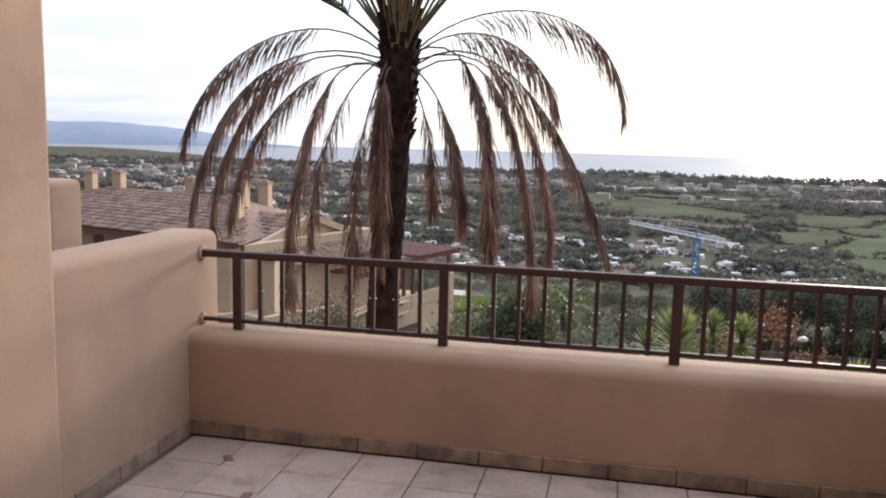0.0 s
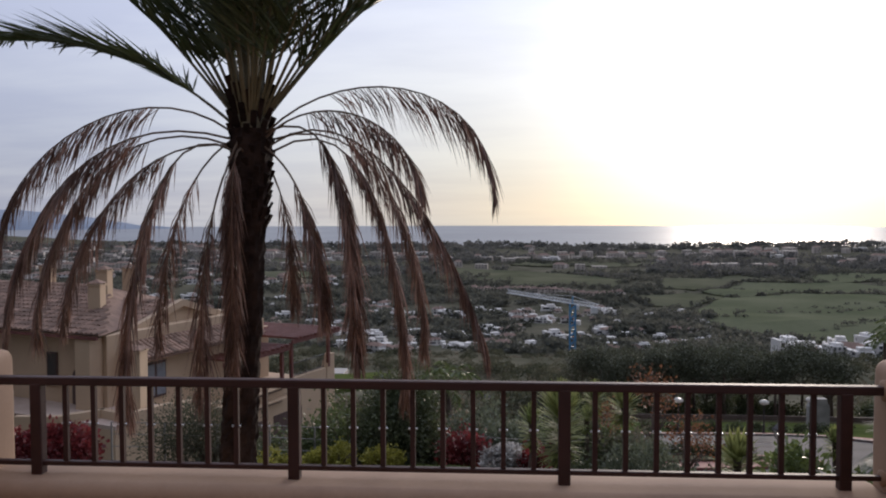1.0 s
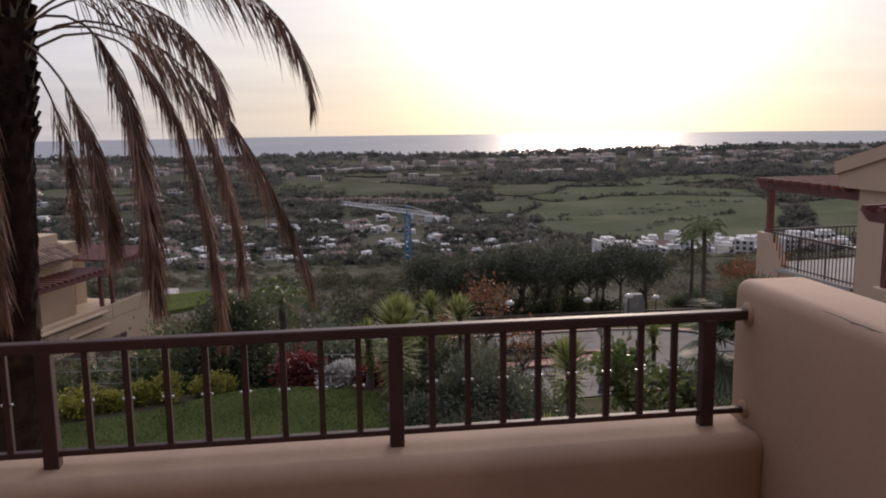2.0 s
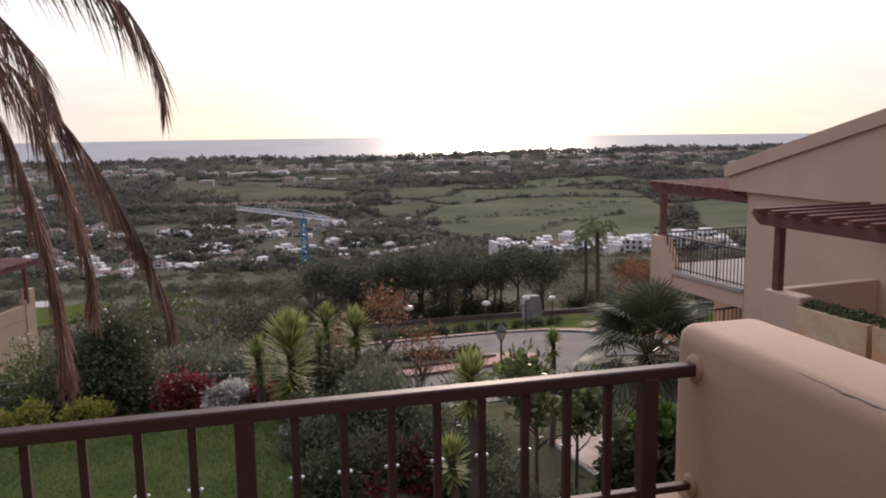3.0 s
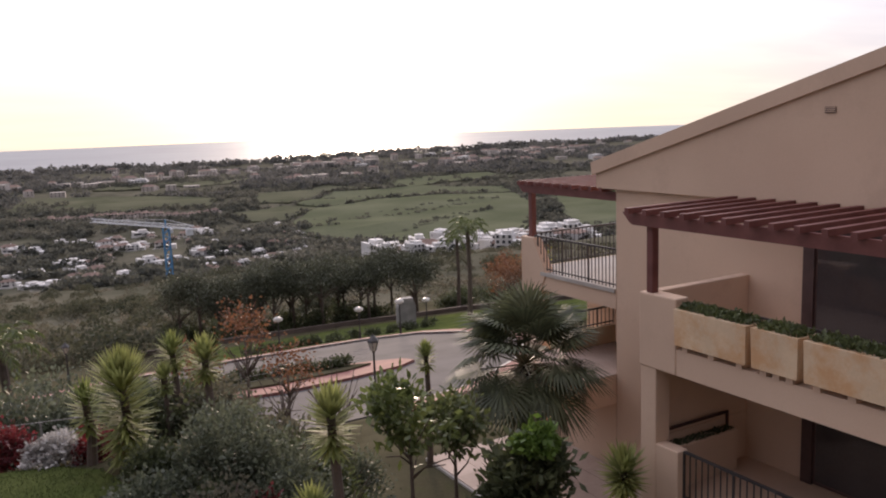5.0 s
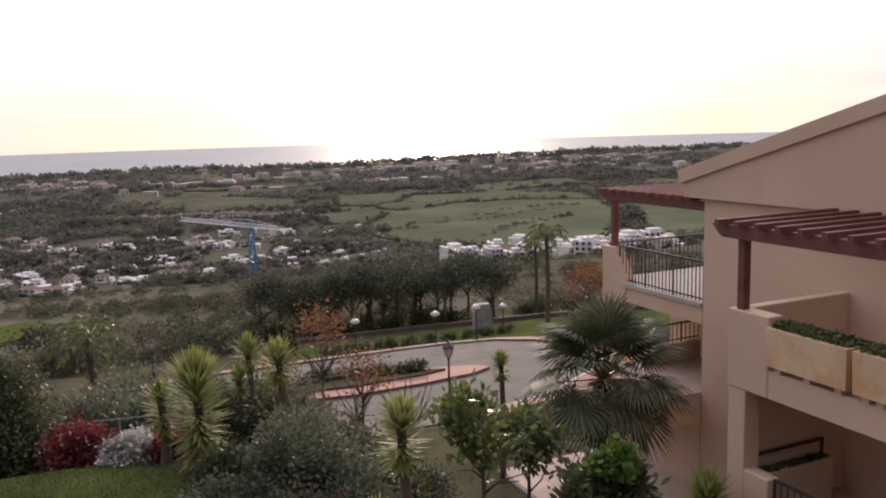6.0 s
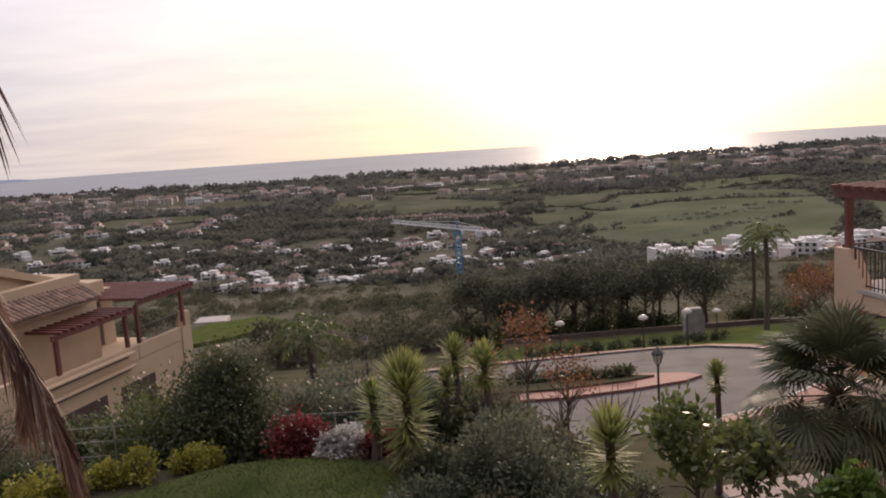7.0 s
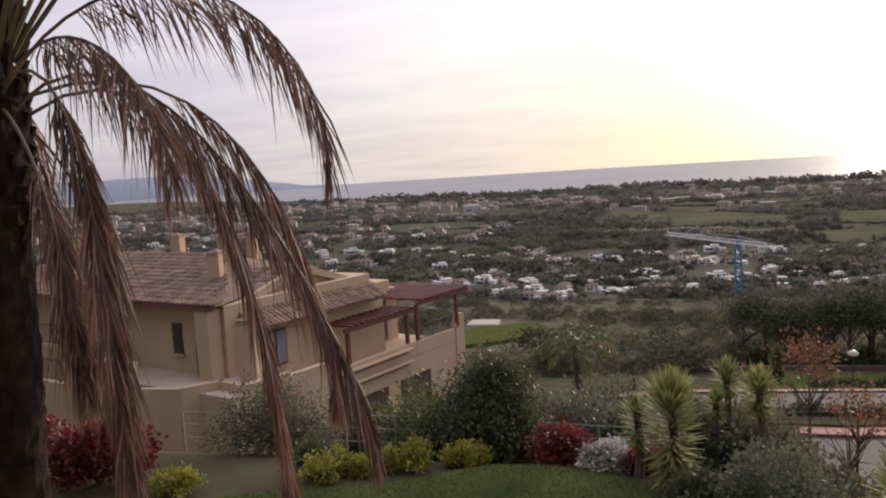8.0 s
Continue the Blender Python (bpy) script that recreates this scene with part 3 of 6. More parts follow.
def pergola(house, fr, x0, x1, y0, y1, z, posts, foot, slats):
    p = part("pergola_beam", Geo(fr).prism_x([(y1 + 0.28, z), (y1 + 0.10, z - 0.17), (y1 + 0.02, z - 0.21), (y0, z - 0.21), (y0, z)], x0, x0 + 0.09), WOOD, house, "red-brown timber pergola")
    part("wall_beam", Geo(fr).box(x1 - 0.09, y0, z - 0.18, x1 - 0.004, y1, z), WOOD, p)
    for i in range(slats):
        y = y1 + 0.1 - (y1 - y0) * (i + 0.3) / slats
        part("slat", Geo(fr).box(x0 - 0.18, y - 0.05, z + 0.003, x1 - 0.006, y + 0.05, z + 0.10), WOOD, p)
    for x, y in posts:
        part("post", Geo(fr).rbox(x - 0.075, y - 0.075, foot, x + 0.075, y + 0.075, z - 0.21, 0.01, 1), WOOD, p)


def planter(fr, y0, y1, z0, z1, x=0.0, feet=True):
    cx, cy, _ = fr(x, (y0 + y1) / 2, 0)
    t = thing("planter", (cx, cy, z0 - 0.10), "marbled sandstone trough planter with low green hedge", "planter", "balcony planters")
    g = Geo(fr)
    g.hexa([(x - 0.06, y0 + 0.015, z0), (x + 0.36, y0 + 0.015, z0), (x + 0.36, y1 - 0.015, z0), (x - 0.06, y1 - 0.015, z0)],
           [(x - 0.08, y0, z1), (x + 0.38, y0, z1), (x + 0.38, y1, z1), (x - 0.08, y1, z1)])
    part("trough", g, PLANTER, t)
    for y in (y0 + 0.18, (y0 + y1) / 2, y1 - 0.18):
        part("foot", Geo(fr).box(x, y - 0.06, z0 - 0.10, x + 0.3, y + 0.06, z0), STUCCO_B, t)
    n = int(900 * (y1 - y0))
    rr = np.random.default_rng(int(1000 * abs(y0)))
    P = np.c_[rr.uniform(x - 0.02, x + 0.38, n), rr.uniform(y0 + 0.03, y1 - 0.03, n), z1 - 0.05 + rr.random(n) * 0.09 + 0.05 * np.sin(rr.uniform(0, 3, n))]
    P = np.array([fr(*p) for p in P])
    part("hedge", leaf_geo(P, rr, 0.07, 0.03), MIDLEAF, t, "low green hedge plants", kind="stuff")


def leaf_geo(P, rr, length, width, outward=None, geo=None):
    """Small pointed leaves at the points P, turned at random or roughly outward."""
    n = len(P)
    D = rr.normal(size=(n, 3))
    if outward is not None:
        D = D * 0.6 + outward
    D /= np.linalg.norm(D, axis=1)[:, None] + 1e-9
    S = np.cross(D, rr.normal(size=(n, 3)))
    S /= np.linalg.norm(S, axis=1)[:, None] + 1e-9
    L = (length * rr.uniform(0.6, 1.3, n))[:, None]
    W = (width * rr.uniform(0.7, 1.2, n))[:, None]
    V = np.stack([P, P + D * L * 0.5 + S * W, P + D * L, P + D * L * 0.5 - S * W], 1).reshape(-1, 3)
    F = np.arange(4 * n).reshape(n, 4)
    return (geo or Geo()).arrays(V, F)


def build_east_house():
    o = (12.0, 10.5)
    fr = at(o, 5.5)
    gz = -7.0
    h = thing("house", (12.0, 10.5, gz), "beige stucco terraced house with pergolas and balconies", "house")
    G = lambda: Geo(fr)
    X1 = 2.55
    part("wall", G().rbox(X1, -12, gz, X1 + 8, 3.75, 0.0, 0.02, 1), STUCCO_B, h)
    # gable above the balcony
    gable = G().prism_x([(4.25, -0.06), (4.30, 0.50), (-4.2, 2.90), (-12, 0.8), (-12, -0.06)], X1 - 0.12, X1 + 8)
    part("gable", gable, STUCCO_B, h, "stucco gable")
    verge = G().prism_x([(4.36, 0.24), (4.40, 0.53), (-4.2, 2.95), (-4.2, 2.67)], X1 - 0.18, X1 - 0.122)
    part("verge", verge, STUCCO_B, h, "raised moulding along the roof edge")
    part("roof", G().prism_x([(4.36, 0.40), (4.36, 0.50), (-4.2, 2.95), (-4.2, 2.85)], X1 - 0.1, X1 + 8), ROOF, h, "clay tiled roof slope")
    vent = part("vent", G().box(X1 - 0.135, -1.75, 1.50, X1 - 0.121, -1.55, 1.60), FRAME_AND_SHADE, h, "small wall vent")
    for z in (1.515, 1.545, 1.575):
        part("vent_slat", G().box(X1 - 0.15, -1.75, z, X1 - 0.136, -1.55, z + 0.014), STUCCO_B, vent)
    # corner pier and balcony front
    part("pier", G().rbox(0, -0.14, gz, 0.35, 0.24, -2.39, 0.02, 2), STUCCO_B, h)
    part("balcony_end", G().rbox(-0.02, -0.62, -2.84, 0.30, 0.26, -1.50, 0.03, 3), STUCCO_B, h, "rounded stucco balcony end wall")
    part("balcony_divider", G().rbox(0.30, 0.02, -2.4, X1, 0.22, -1.49, 0.02, 2), STUCCO_B, h)
    part("balcony_slab", G().box(0.0, -12, -2.83, X1, 0.2, -2.37), STUCCO_B, h)
    part("lower_slab", G().box(0.02, -12, -5.45, X1, 0.2, -5.12), STUCCO_B, h)
    part("plinth", G().box(0.06, -12, gz, X1, -0.15, -5.45), STUCCO_B, h)
    part("lower_parapet", G().rbox(0.01, -0.66, -5.2, 0.27, -0.12, -4.21, 0.02, 2), STUCCO_B, h)
    part("lower_divider", G().rbox(0.36, 0.0, -5.12, X1, 0.2, -4.18, 0.02, 2), STUCCO_B, h)
    part("lower_end_wall", G().box(0.36, 0.03, -4.19, X1, 0.18, -2.84), STUCCO_B, h)
    iron_fence(h, fr, (0.15, -0.68), (0.15, -6.0), -5.12, -4.22)
    glazing(h, fr, X1, -4.6, -1.42, -2.32, -0.45)
    glazing(h, fr, X1, -4.6, -1.50, -5.10, -3.30)
    part("door_sill", G().box(X1 - 0.16, -4.7, -2.369, X1 - 0.002, -1.25, -2.325), KERB, h, "pale stone door sill")
    part("lower_door_reveal", G().box(X1 - 0.10, -1.50, -5.119, X1 - 0.002, -1.28, -3.26), FRAME_AND_SHADE, h)
    box = part("planter_box", G().rbox(0.40, -0.30, -5.119, 1.95, -0.02, -4.32, 0.02, 1), STUCCO_B, h, "stucco planter box on the balcony")
    tuft = np.random.default_rng(91)
    spots = np.c_[tuft.uniform(0.45, 1.9, 2200), tuft.uniform(-0.27, -0.05, 2200), -4.34 + tuft.random(2200) * 0.03]
    part("ground_cover", leaf_geo(np.array([fr(*p) for p in spots]), tuft, 0.04, 0.018), DARKLEAF, box, "low dark green plants", kind="stuff")
    guard = part("guard_rail", G().bar((0.36, -0.05, -4.06), (1.95, -0.05, -4.06), 0.045), IRON, h, "dark iron guard rail over the planter box")
    part("upright", G().box(1.91, -0.07, -4.33, 1.95, -0.03, -4.06), IRON, guard)
    part("door_reveal", G().box(X1 - 0.10, -1.42, -2.36, X1 - 0.002, -1.20, -0.40), FRAME_AND_SHADE, h)
    pergola(h, fr, -0.12, X1 - 0.12, -9.0, 0.30, -0.10, ((0.10, 0.05), (0.10, -5.6)), -1.51, 22)
    rail = part("planter_rail", G().bar((0.42, -0.6, -1.62), (0.42, -8, -1.62), 0.035), IRON_B, h, "dark iron rail behind the planters")
    for y in (-0.66, -2.16, -3.07, -4.62):
        part("upright", G().box(0.40, y - 0.015, -2.37, 0.435, y + 0.015, -1.62), IRON_B, rail)
    # front balcony facing the sea
    part("front_slab", G().box(X1, 3.75, -2.86, X1 + 6, 7.4, -2.40), STUCCO_B, h)
    part("front_floor", G().box(X1 + 0.02, 3.78, -2.398, X1 + 5.9, 7.28, -2.386), KERB, h, "pale stone balcony floor")
    part("front_edge", G().box(X1 - 0.05, 3.76, -2.47, X1 - 0.004, 6.6, -2.38), KERB, h, "pale stone edging")
    cheek = G().prism_x([(6.40, -2.40), (6.95, -1.52), (7.45, -1.52), (7.45, gz), (6.62, gz), (6.62, -2.87)], X1 - 0.03, X1 + 0.25)
    part("cheek_wall", cheek, STUCCO_B, h, "stucco corner pier with a sloping top")
    iron_fence(h, fr, (X1 + 0.06, 3.78), (X1 + 0.06, 6.95), -2.38, -1.47, 0.125)
    iron_fence(h, fr, (X1 + 0.1, 7.3), (X1 + 5.5, 7.3), -2.38, -1.47, 0.14)
    pergola(h, fr, X1 + 0.05, X1 + 4, 3.78, 7.4, -0.14, ((X1 + 0.16, 7.18),), -1.52, 10)
    part("front_inner_wall", G().box(X1 + 2.0, 3.76, -5.0, X1 + 2.2, 7.2, -2.87), STUCCO_B, h)
    # lower front terrace
    part("low_terrace", G().box(X1 - 0.9, 3.76, -5.15, X1 + 5.6, 6.4, -4.46), STUCCO_B, h)
    part("low_terrace_floor", G().box(X1 - 0.75, 3.77, -4.456, X1 + 1.9, 6.3, -4.43), PAVING, h, "tiled lower terrace floor")
    part("low_parapet", G().rbox(X1 + 0.2, 5.9, -4.43, X1 + 1.9, 6.1, -3.95, 0.02, 2), STUCCO_C, h, "low ochre parapet")
    iron_fence(h, fr, (X1 + 0.25, 6.0), (X1 + 1.9, 6.0), -3.95, -3.45, 0.13)
    part("low_base", G().box(X1, 3.76, gz, X1 + 5.5, 6.0, -5.15), STUCCO_B, h)
    for a, b in ((-2.12, -0.64), (-3.03, -2.21), (-4.55, -3.12), (-6.1, -4.68)):
        planter(fr, a, b, -2.27, -1.65, -0.02)
    planter(fr, 3.9, 5.2, -5.02, -4.47, X1 - 1.33)
    # paved yard
    yard = thing("patio", (*fr(1.0, 4.0, 0)[:2], -6.86), "pink square paving slabs on the lower patio", "patio", kind="structure")
    part("bed", G().box(-0.95, -1.5, -6.95, X1, 6.9, -6.76), KERB, yard)
    me = None
    for i in range(5):
        for j in range(12):
            x, y = -0.90 + i * 0.68, -1.45 + j * 0.69
            g = G().box(x, y, -6.758, x + 0.665, y + 0.695, -6.735)
            part("paving_slab", g, PAVING, yard)
    part("grey_disc", G().lathe((0.2, 3.2, -6.733), [(0.30, 0), (0.30, 0.002)], 14), STONE, yard, "flat grey disc on the patio paving")


build_east_house()


# ---- the older house below, with tiled roofs ----
def chimney(parent, x, y, z0, z1, w=0.5, mat_=None):
    c = part("chimney", Geo().rbox(x - w / 2, y - w / 2, z0, x + w / 2, y + w / 2, z1 - 0.22, 0.02, 1), mat_ or STUCCO_C, parent, "ochre stucco chimney with a small hipped cap")
    g = Geo().box(x - w * 0.56, y - w * 0.56, z1 - 0.22, x + w * 0.56, y + w * 0.56, z1 - 0.16)
    part("collar", g, STUCCO_C, c)
    part("cap", Geo().put([(x - w * 0.6, y - w * 0.6, z1 - 0.10), (x + w * 0.6, y - w * 0.6, z1 - 0.10), (x + w * 0.6, y + w * 0.6, z1 - 0.10), (x - w * 0.6, y + w * 0.6, z1 - 0.10), (x, y, z1 + 0.08)],
                            [(3, 2, 1, 0), (0, 1, 4), (1, 2, 4), (2, 3, 4), (3, 0, 4)]), ROOF, c)
    for sx in (-1, 1):
        for sy in (-1, 1):
            part("vent_pier", Geo().box(x + sx * w * 0.42 - 0.05, y + sy * w * 0.42 - 0.05, z1 - 0.16, x + sx * w * 0.42 + 0.05, y + sy * w * 0.42 + 0.05, z1 - 0.10), STUCCO_C, c)


def barrel_tiles(fr, x0, x1, y0, z0, y1, z1, pitch=0.26, row=0.42, along="x", hip=0.0, hip2=0.0):
    """Rows of half-round clay tiles on a slope from the eave (y0, z0) to the ridge (y1, z1)."""
    g = Geo(fr)
    n = max(1, int((x1 - x0) / pitch))
    run = math.hypot(y1 - y0, z1 - z0)
    m = max(1, int(run / row))
    r = random.Random(int(100 * abs(x0) + 10 * abs(y0)))
    for i in range(n):
        for j in range(m):
            x = x0 + (i + 0.5) * (x1 - x0) / n
            a, b = j / m, min(1.0, (j + 1.12) / m)
            lift = r.uniform(0, 0.02)
            if x > x1 - hip * a or x < x0 + hip2 * a:
                continue
            pts = []
            for k, e in ((a, 0.035), (b, 0.0)):
                y, z = y0 + (y1 - y0) * k, z0 + (z1 - z0) * k + e + lift
                for q in (-1.0, -0.6, 0.0, 0.6, 1.0):
                    p = (x + q * pitch * 0.47, y, z + 0.07 * math.sqrt(max(0.0, 1 - q * q)))
                    pts.append(p if along == "x" else (p[1], p[0], p[2]))
            g.put(pts, [(q, q + 1, q + 6, q + 5) for q in range(4)] + [(4, 3, 2, 1, 0)])
    return g


def build_west_house():
    gz = -12.5
    h = thing("house", (-14.0, 34.0, gz), "ochre stucco house with weathered clay roofs and chimneys", "house")
    f = at((-7.1, 41.4), -19.4)
    A = lambda: Geo(f)
    # long wing under the hipped main roof
    part("long_wall", A().rbox(-21, -14.3, gz, -1.9, -5, -3.36, 0.03, 2), STUCCO_C, h)
    part("roof", A().put([(-21.5, -15.0, -3.28), (-1.6, -15.0, -3.28), (-6.2, -4.0, -3.28), (-21.5, -4.0, -3.28), (-17.6, -9.5, -1.92), (-7.0, -9.5, -1.92)], [(0, 1, 5, 4), (1, 2, 5), (2, 3, 4, 5), (3, 0, 4), (0, 3, 2, 1)]), ROOF, h, "clay tiled roof")
    part("roof_tiles", barrel_tiles(f, -21.5, -1.5, -15.06, -3.25, -9.5, -1.88, hip=5.4, hip2=3.9), ROOF, h, "weathered clay roof tiles", kind="stuff")
    part("eaves_board", A().box(-21.4, -15.1, -3.42, -1.6, -15.0, -3.30), WOOD, h)
    door = part("door", A().box(-12.3, -14.36, -5.45, -11.6, -14.30, -3.75), WOOD, h, "brown wooden door")
    part("handle", A().box(-11.75, -14.40, -4.7, -11.68, -14.361, -4.55), STEEL, door)
    for x, z0, z1 in ((-10.9, -4.8, -3.85), (-17.5, -4.9, -3.85), (-5.2, -5.5, -4.2)):
        w = part("window", A().box(x, -14.36, z0, x + 0.6, -14.30, z1), FRAME_AND_SHADE, h, "small brown framed window")
        part("pane", A().box(x + 0.08, -14.375, z0 + 0.08, x + 0.52, -14.361, z1 - 0.08), GLASS, w)
        part("sill", A().box(x - 0.1, -14.45, z0 - 0.1, x + 0.7, -14.30, z0 - 0.02), STUCCO_C, w)
    part("downpipe", A().tube([(-8.5, -14.40, -3.4), (-8.5, -14.40, -6.4)], 0.05, 8), FRAME_AND_SHADE, h)
    arch = [(-3.75, -6.3), (-2.75, -6.3)] + [(-3.25 + 0.5 * math.cos(math.pi * i / 8), -5.2 + 0.5 * math.sin(math.pi * i / 8)) for i in range(9)]
    part("arched_door", A().put([(x, -14.37, z) for x, z in arch] + [(x, -14.30, z) for x, z in arch],
                                [tuple(range(len(arch)))] + [(i, i + len(arch), (i + 1) % len(arch) + len(arch), (i + 1) % len(arch)) for i in range(len(arch))]), FRAME_AND_SHADE, h, "dark arched doorway")
    part("balcony", A().rbox(-14.2, -15.4, -5.7, -10.4, -14.3, -5.45, 0.02, 1), STUCCO_C, h)
    iron_fence(h, f, (-14.1, -15.3), (-10.5, -15.3), -5.45, -4.55, 0.2)
    part("corner_pier", A().rbox(-2.9, -15.0, gz, -2.1, -14.31, -3.43, 0.03, 2), STUCCO_C, h)
    # sea wing with its gable
    part("sea_wall", A().rbox(-9, -13.6, gz, -1.5, -4.6, -4.5, 0.03, 2), STUCCO_C, h)
    part("gable", A().prism_x([(-13.6, -4.5), (-13.6, -3.85), (-9.3, -2.62), (-4.3, -4.20), (-4.3, -4.5)], -10, -2.5), STUCCO_C, h, "stucco gable with a pale verge")
    part("verge", A().prism_x([(-14.0, -4.02), (-14.0, -3.70), (-9.3, -2.36), (-4.0, -4.02), (-4.0, -4.34), (-9.3, -2.68)], -2.52, -2.25), STUCCO_C, h, "pale stucco verge")
    part("gable_tiles", barrel_tiles(f, -10, -2.55, -13.9, -3.80, -9.3, -2.50), ROOF, h, "weathered clay roof tiles", kind="stuff")
    part("gable_tiles", barrel_tiles(f, -10, -2.55, -4.1, -4.12, -9.3, -2.50), ROOF, h, "weathered clay roof tiles", kind="stuff")
    part("pent_roof", A().hexa([(-2.5, -13.5, -4.5), (-0.75, -13.5, -4.5), (-0.75, -5.2, -4.5), (-2.5, -5.2, -4.5)], [(-2.49, -13.5, -3.62), (-0.75, -13.5, -4.42), (-0.75, -5.2, -4.42), (-2.49, -5.2, -3.62)]), ROOF, h, "low tiled lean-to roof")
    part("pent_tiles", barrel_tiles(f, -13.6, -5.1, -0.68, -4.40, -2.48, -3.56, along="y"), ROOF, h, "weathered clay roof tiles", kind="stuff")
    for y0, y1 in ((-12.75, -11.45),):
        w = part("terrace_door", A().box(-1.499, y0, -6.3, -1.42, y1, -4.75), FRAME_AND_SHADE, h, "brown framed glass terrace door")
        for k in (0, 1):
            part("pane", A().box(-1.419, y0 + 0.08 + k * (y1 - y0) / 2, -6.2, -1.40, y0 + (k + 1) * (y1 - y0) / 2 - 0.06, -4.85), BLIND, w, "pale blind behind the glass")
    # flat dark panel in place of a shaded recess, sets off the chimney
    part("porch_recess_shade", A().box(-1.499, -13.55, -6.3, -1.44, -12.86, -4.62), FRAME_AND_SHADE, h, "dark panel for the shaded porch recess")
    # near terrace with angled parapet
    part("terrace_base", A().box(-7.5, -16.4, gz, 0.6, -13.0, -6.45), STUCCO_C, h)
    part("terrace_floor", A().box(-7.5, -16.4, -6.446, 0.6, -13.0, -6.3), PAVING, h, "tiled terrace floor")
    zig = [(-3.1, -17.5), (-1.6, -16.9), (-0.95, -15.5), (0.45, -15.7), (0.75, -13.7), (0.75, -11.6)]
    for (p, q), top in zip(zip(zig, zig[1:]), (-6.0, -5.98, -5.98, -5.98, -6.1)):
        d = Vector((q[0] - p[0], q[1] - p[1], 0)).normalized() * 0.08
        n = Vector((-d.y, d.x, 0)) * 1.8
        low = [(p[0] - d.x - n.x, p[1] - d.y - n.y), (q[0] + d.x - n.x, q[1] + d.y - n.y), (q[0] + d.x + n.x, q[1] + d.y + n.y), (p[0] - d.x + n.x, p[1] - d.y + n.y)]
        part("parapet", A().hexa([(x, y, gz) for x, y in low], [(x, y, top) for x, y in low]), STUCCO_C, h)
    px, py, _ = f(-0.05, -14.7, 0)
    chimney(h, px, py, -6.3, -3.60, 0.74)
    part("garden_wall", A().rbox(-8.2, -17.6, gz, -3.5, -17.3, -5.05, 0.05, 2), STUCCO_C, h, "stucco garden wall")
    part("garden_fence_base", A().rbox(-10.5, -17.6, gz, -8.22, -17.3, -6.3, 0.05, 2), STUCCO_C, h)
    iron_fence(h, f, (-10.3, -17.45), (-8.3, -17.45), -6.3, -5.4, 0.2)
    # stepped terraces to the sea
    part("sea_base", A().rbox(-9, -12.9, gz, -0.02, 0.0, -7.6, 0.03, 2), STUCCO_C, h)
    part("terrace_parapet", A().rbox(-0.3, -11.0, -7.6, 0.0, -4.0, -6.88, 0.04, 3), STUCCO_C, h)
    for z in (-7.15, -7.75):
        part("planter_shelf", A().rbox(0.002, -10.2, z, 0.28, -4.6, z + 0.10, 0.02, 1), STUCCO_C, h)
        # shade below the shelf, laid on the wall as a dark strip
        part("shelf_shade", A().box(-0.018, -10.0, z - 0.16, 0.012, -4.8, z - 0.005), FRAME_AND_SHADE, h, "dark strip for the shade under a planter shelf")
    part("front_parapet", A().rbox(-0.28, -3.98, -7.6, 0.0, -0.5, -6.92, 0.03, 2), STUCCO_C, h)
    iron_fence(h, f, (-0.14, -3.8), (-0.14, -0.55), -6.92, -6.2, 0.18)
    part("front_pier", A().prism_x([(-0.5, -12), (-0.5, -6.9), (-0.1, -6.22), (0.3, -6.22), (0.3, -12)], -0.34, 0.04), STUCCO_C, h)
    part("upper_wall", A().rbox(-9, -4.58, gz, -3.6, -0.8, -4.75, 0.03, 2), STUCCO_C, h)
    part("roof_parapet", A().rbox(-6.2, -4.4, -4.752, -2.9, -2.2, -4.12, 0.04, 2), STUCCO_C, h)
    glazing(h, f, -3.54, -3.8, -1.8, -7.5, -5.3)
    pergola_west(h, f, -1.9, 0.1, -9.4, -4.4, -5.18, ((-0.12, -4.6), (-0.12, -9.0)), -6.88, 12)
    pergola_west(h, f, -5.0, 0.15, -4.0, 0.5, -4.9, ((0.0, -0.3), (-0.15, -3.7)), -6.9, 13)
    # shade inside the openings is a dark plate on the solid wall
    for y0, y1, x in ((-12.4, -11.6, 0.0), (-10.4, -6.5, 0.0), (-5.5, -3.0, 0.0)):
        part("opening_shade", A().box(x - 0.018, y0, -10.4, x + 0.014, y1, -8.5), FRAME_AND_SHADE, h, "dark plate standing in for a shaded terrace opening")
    for x, y, z0, z1 in ((-29.6, 40.5, -3.2, -1.0), (-26.0, 38.0, -3.2, -0.8), (-20.7, 36.7, -3.0, -0.95), (-16.2, 33.6, -3.3, -0.9), (-15.4, 31.3, -3.4, -1.35), (-16.3, 36.5, -3.6, -1.0)):
        chimney(h, x, y, z0, z1, 0.56)
    for x in (-7.4, -6.6, -5.9, -4.6):
        px, py, _ = f(x, -17.45, 0)
        pot = thing("flower_pot", (px, py, -5.05), "clay pot with green leaves on a garden wall", "pot", "pots on the wall")
        part("pot", Geo().lathe((px, py, -5.05), [(0.11, 0), (0.17, 0.22), (0.19, 0.28)], 10), FARROOF, pot)
        rr = np.random.default_rng(int(abs(x) * 10))
        part("leaf_tuft", leaf_geo(np.array([px, py, -4.62]) + rr.normal(size=(200, 3)) * 0.16, rr, 0.16, 0.04), MIDLEAF, pot, kind="stuff")


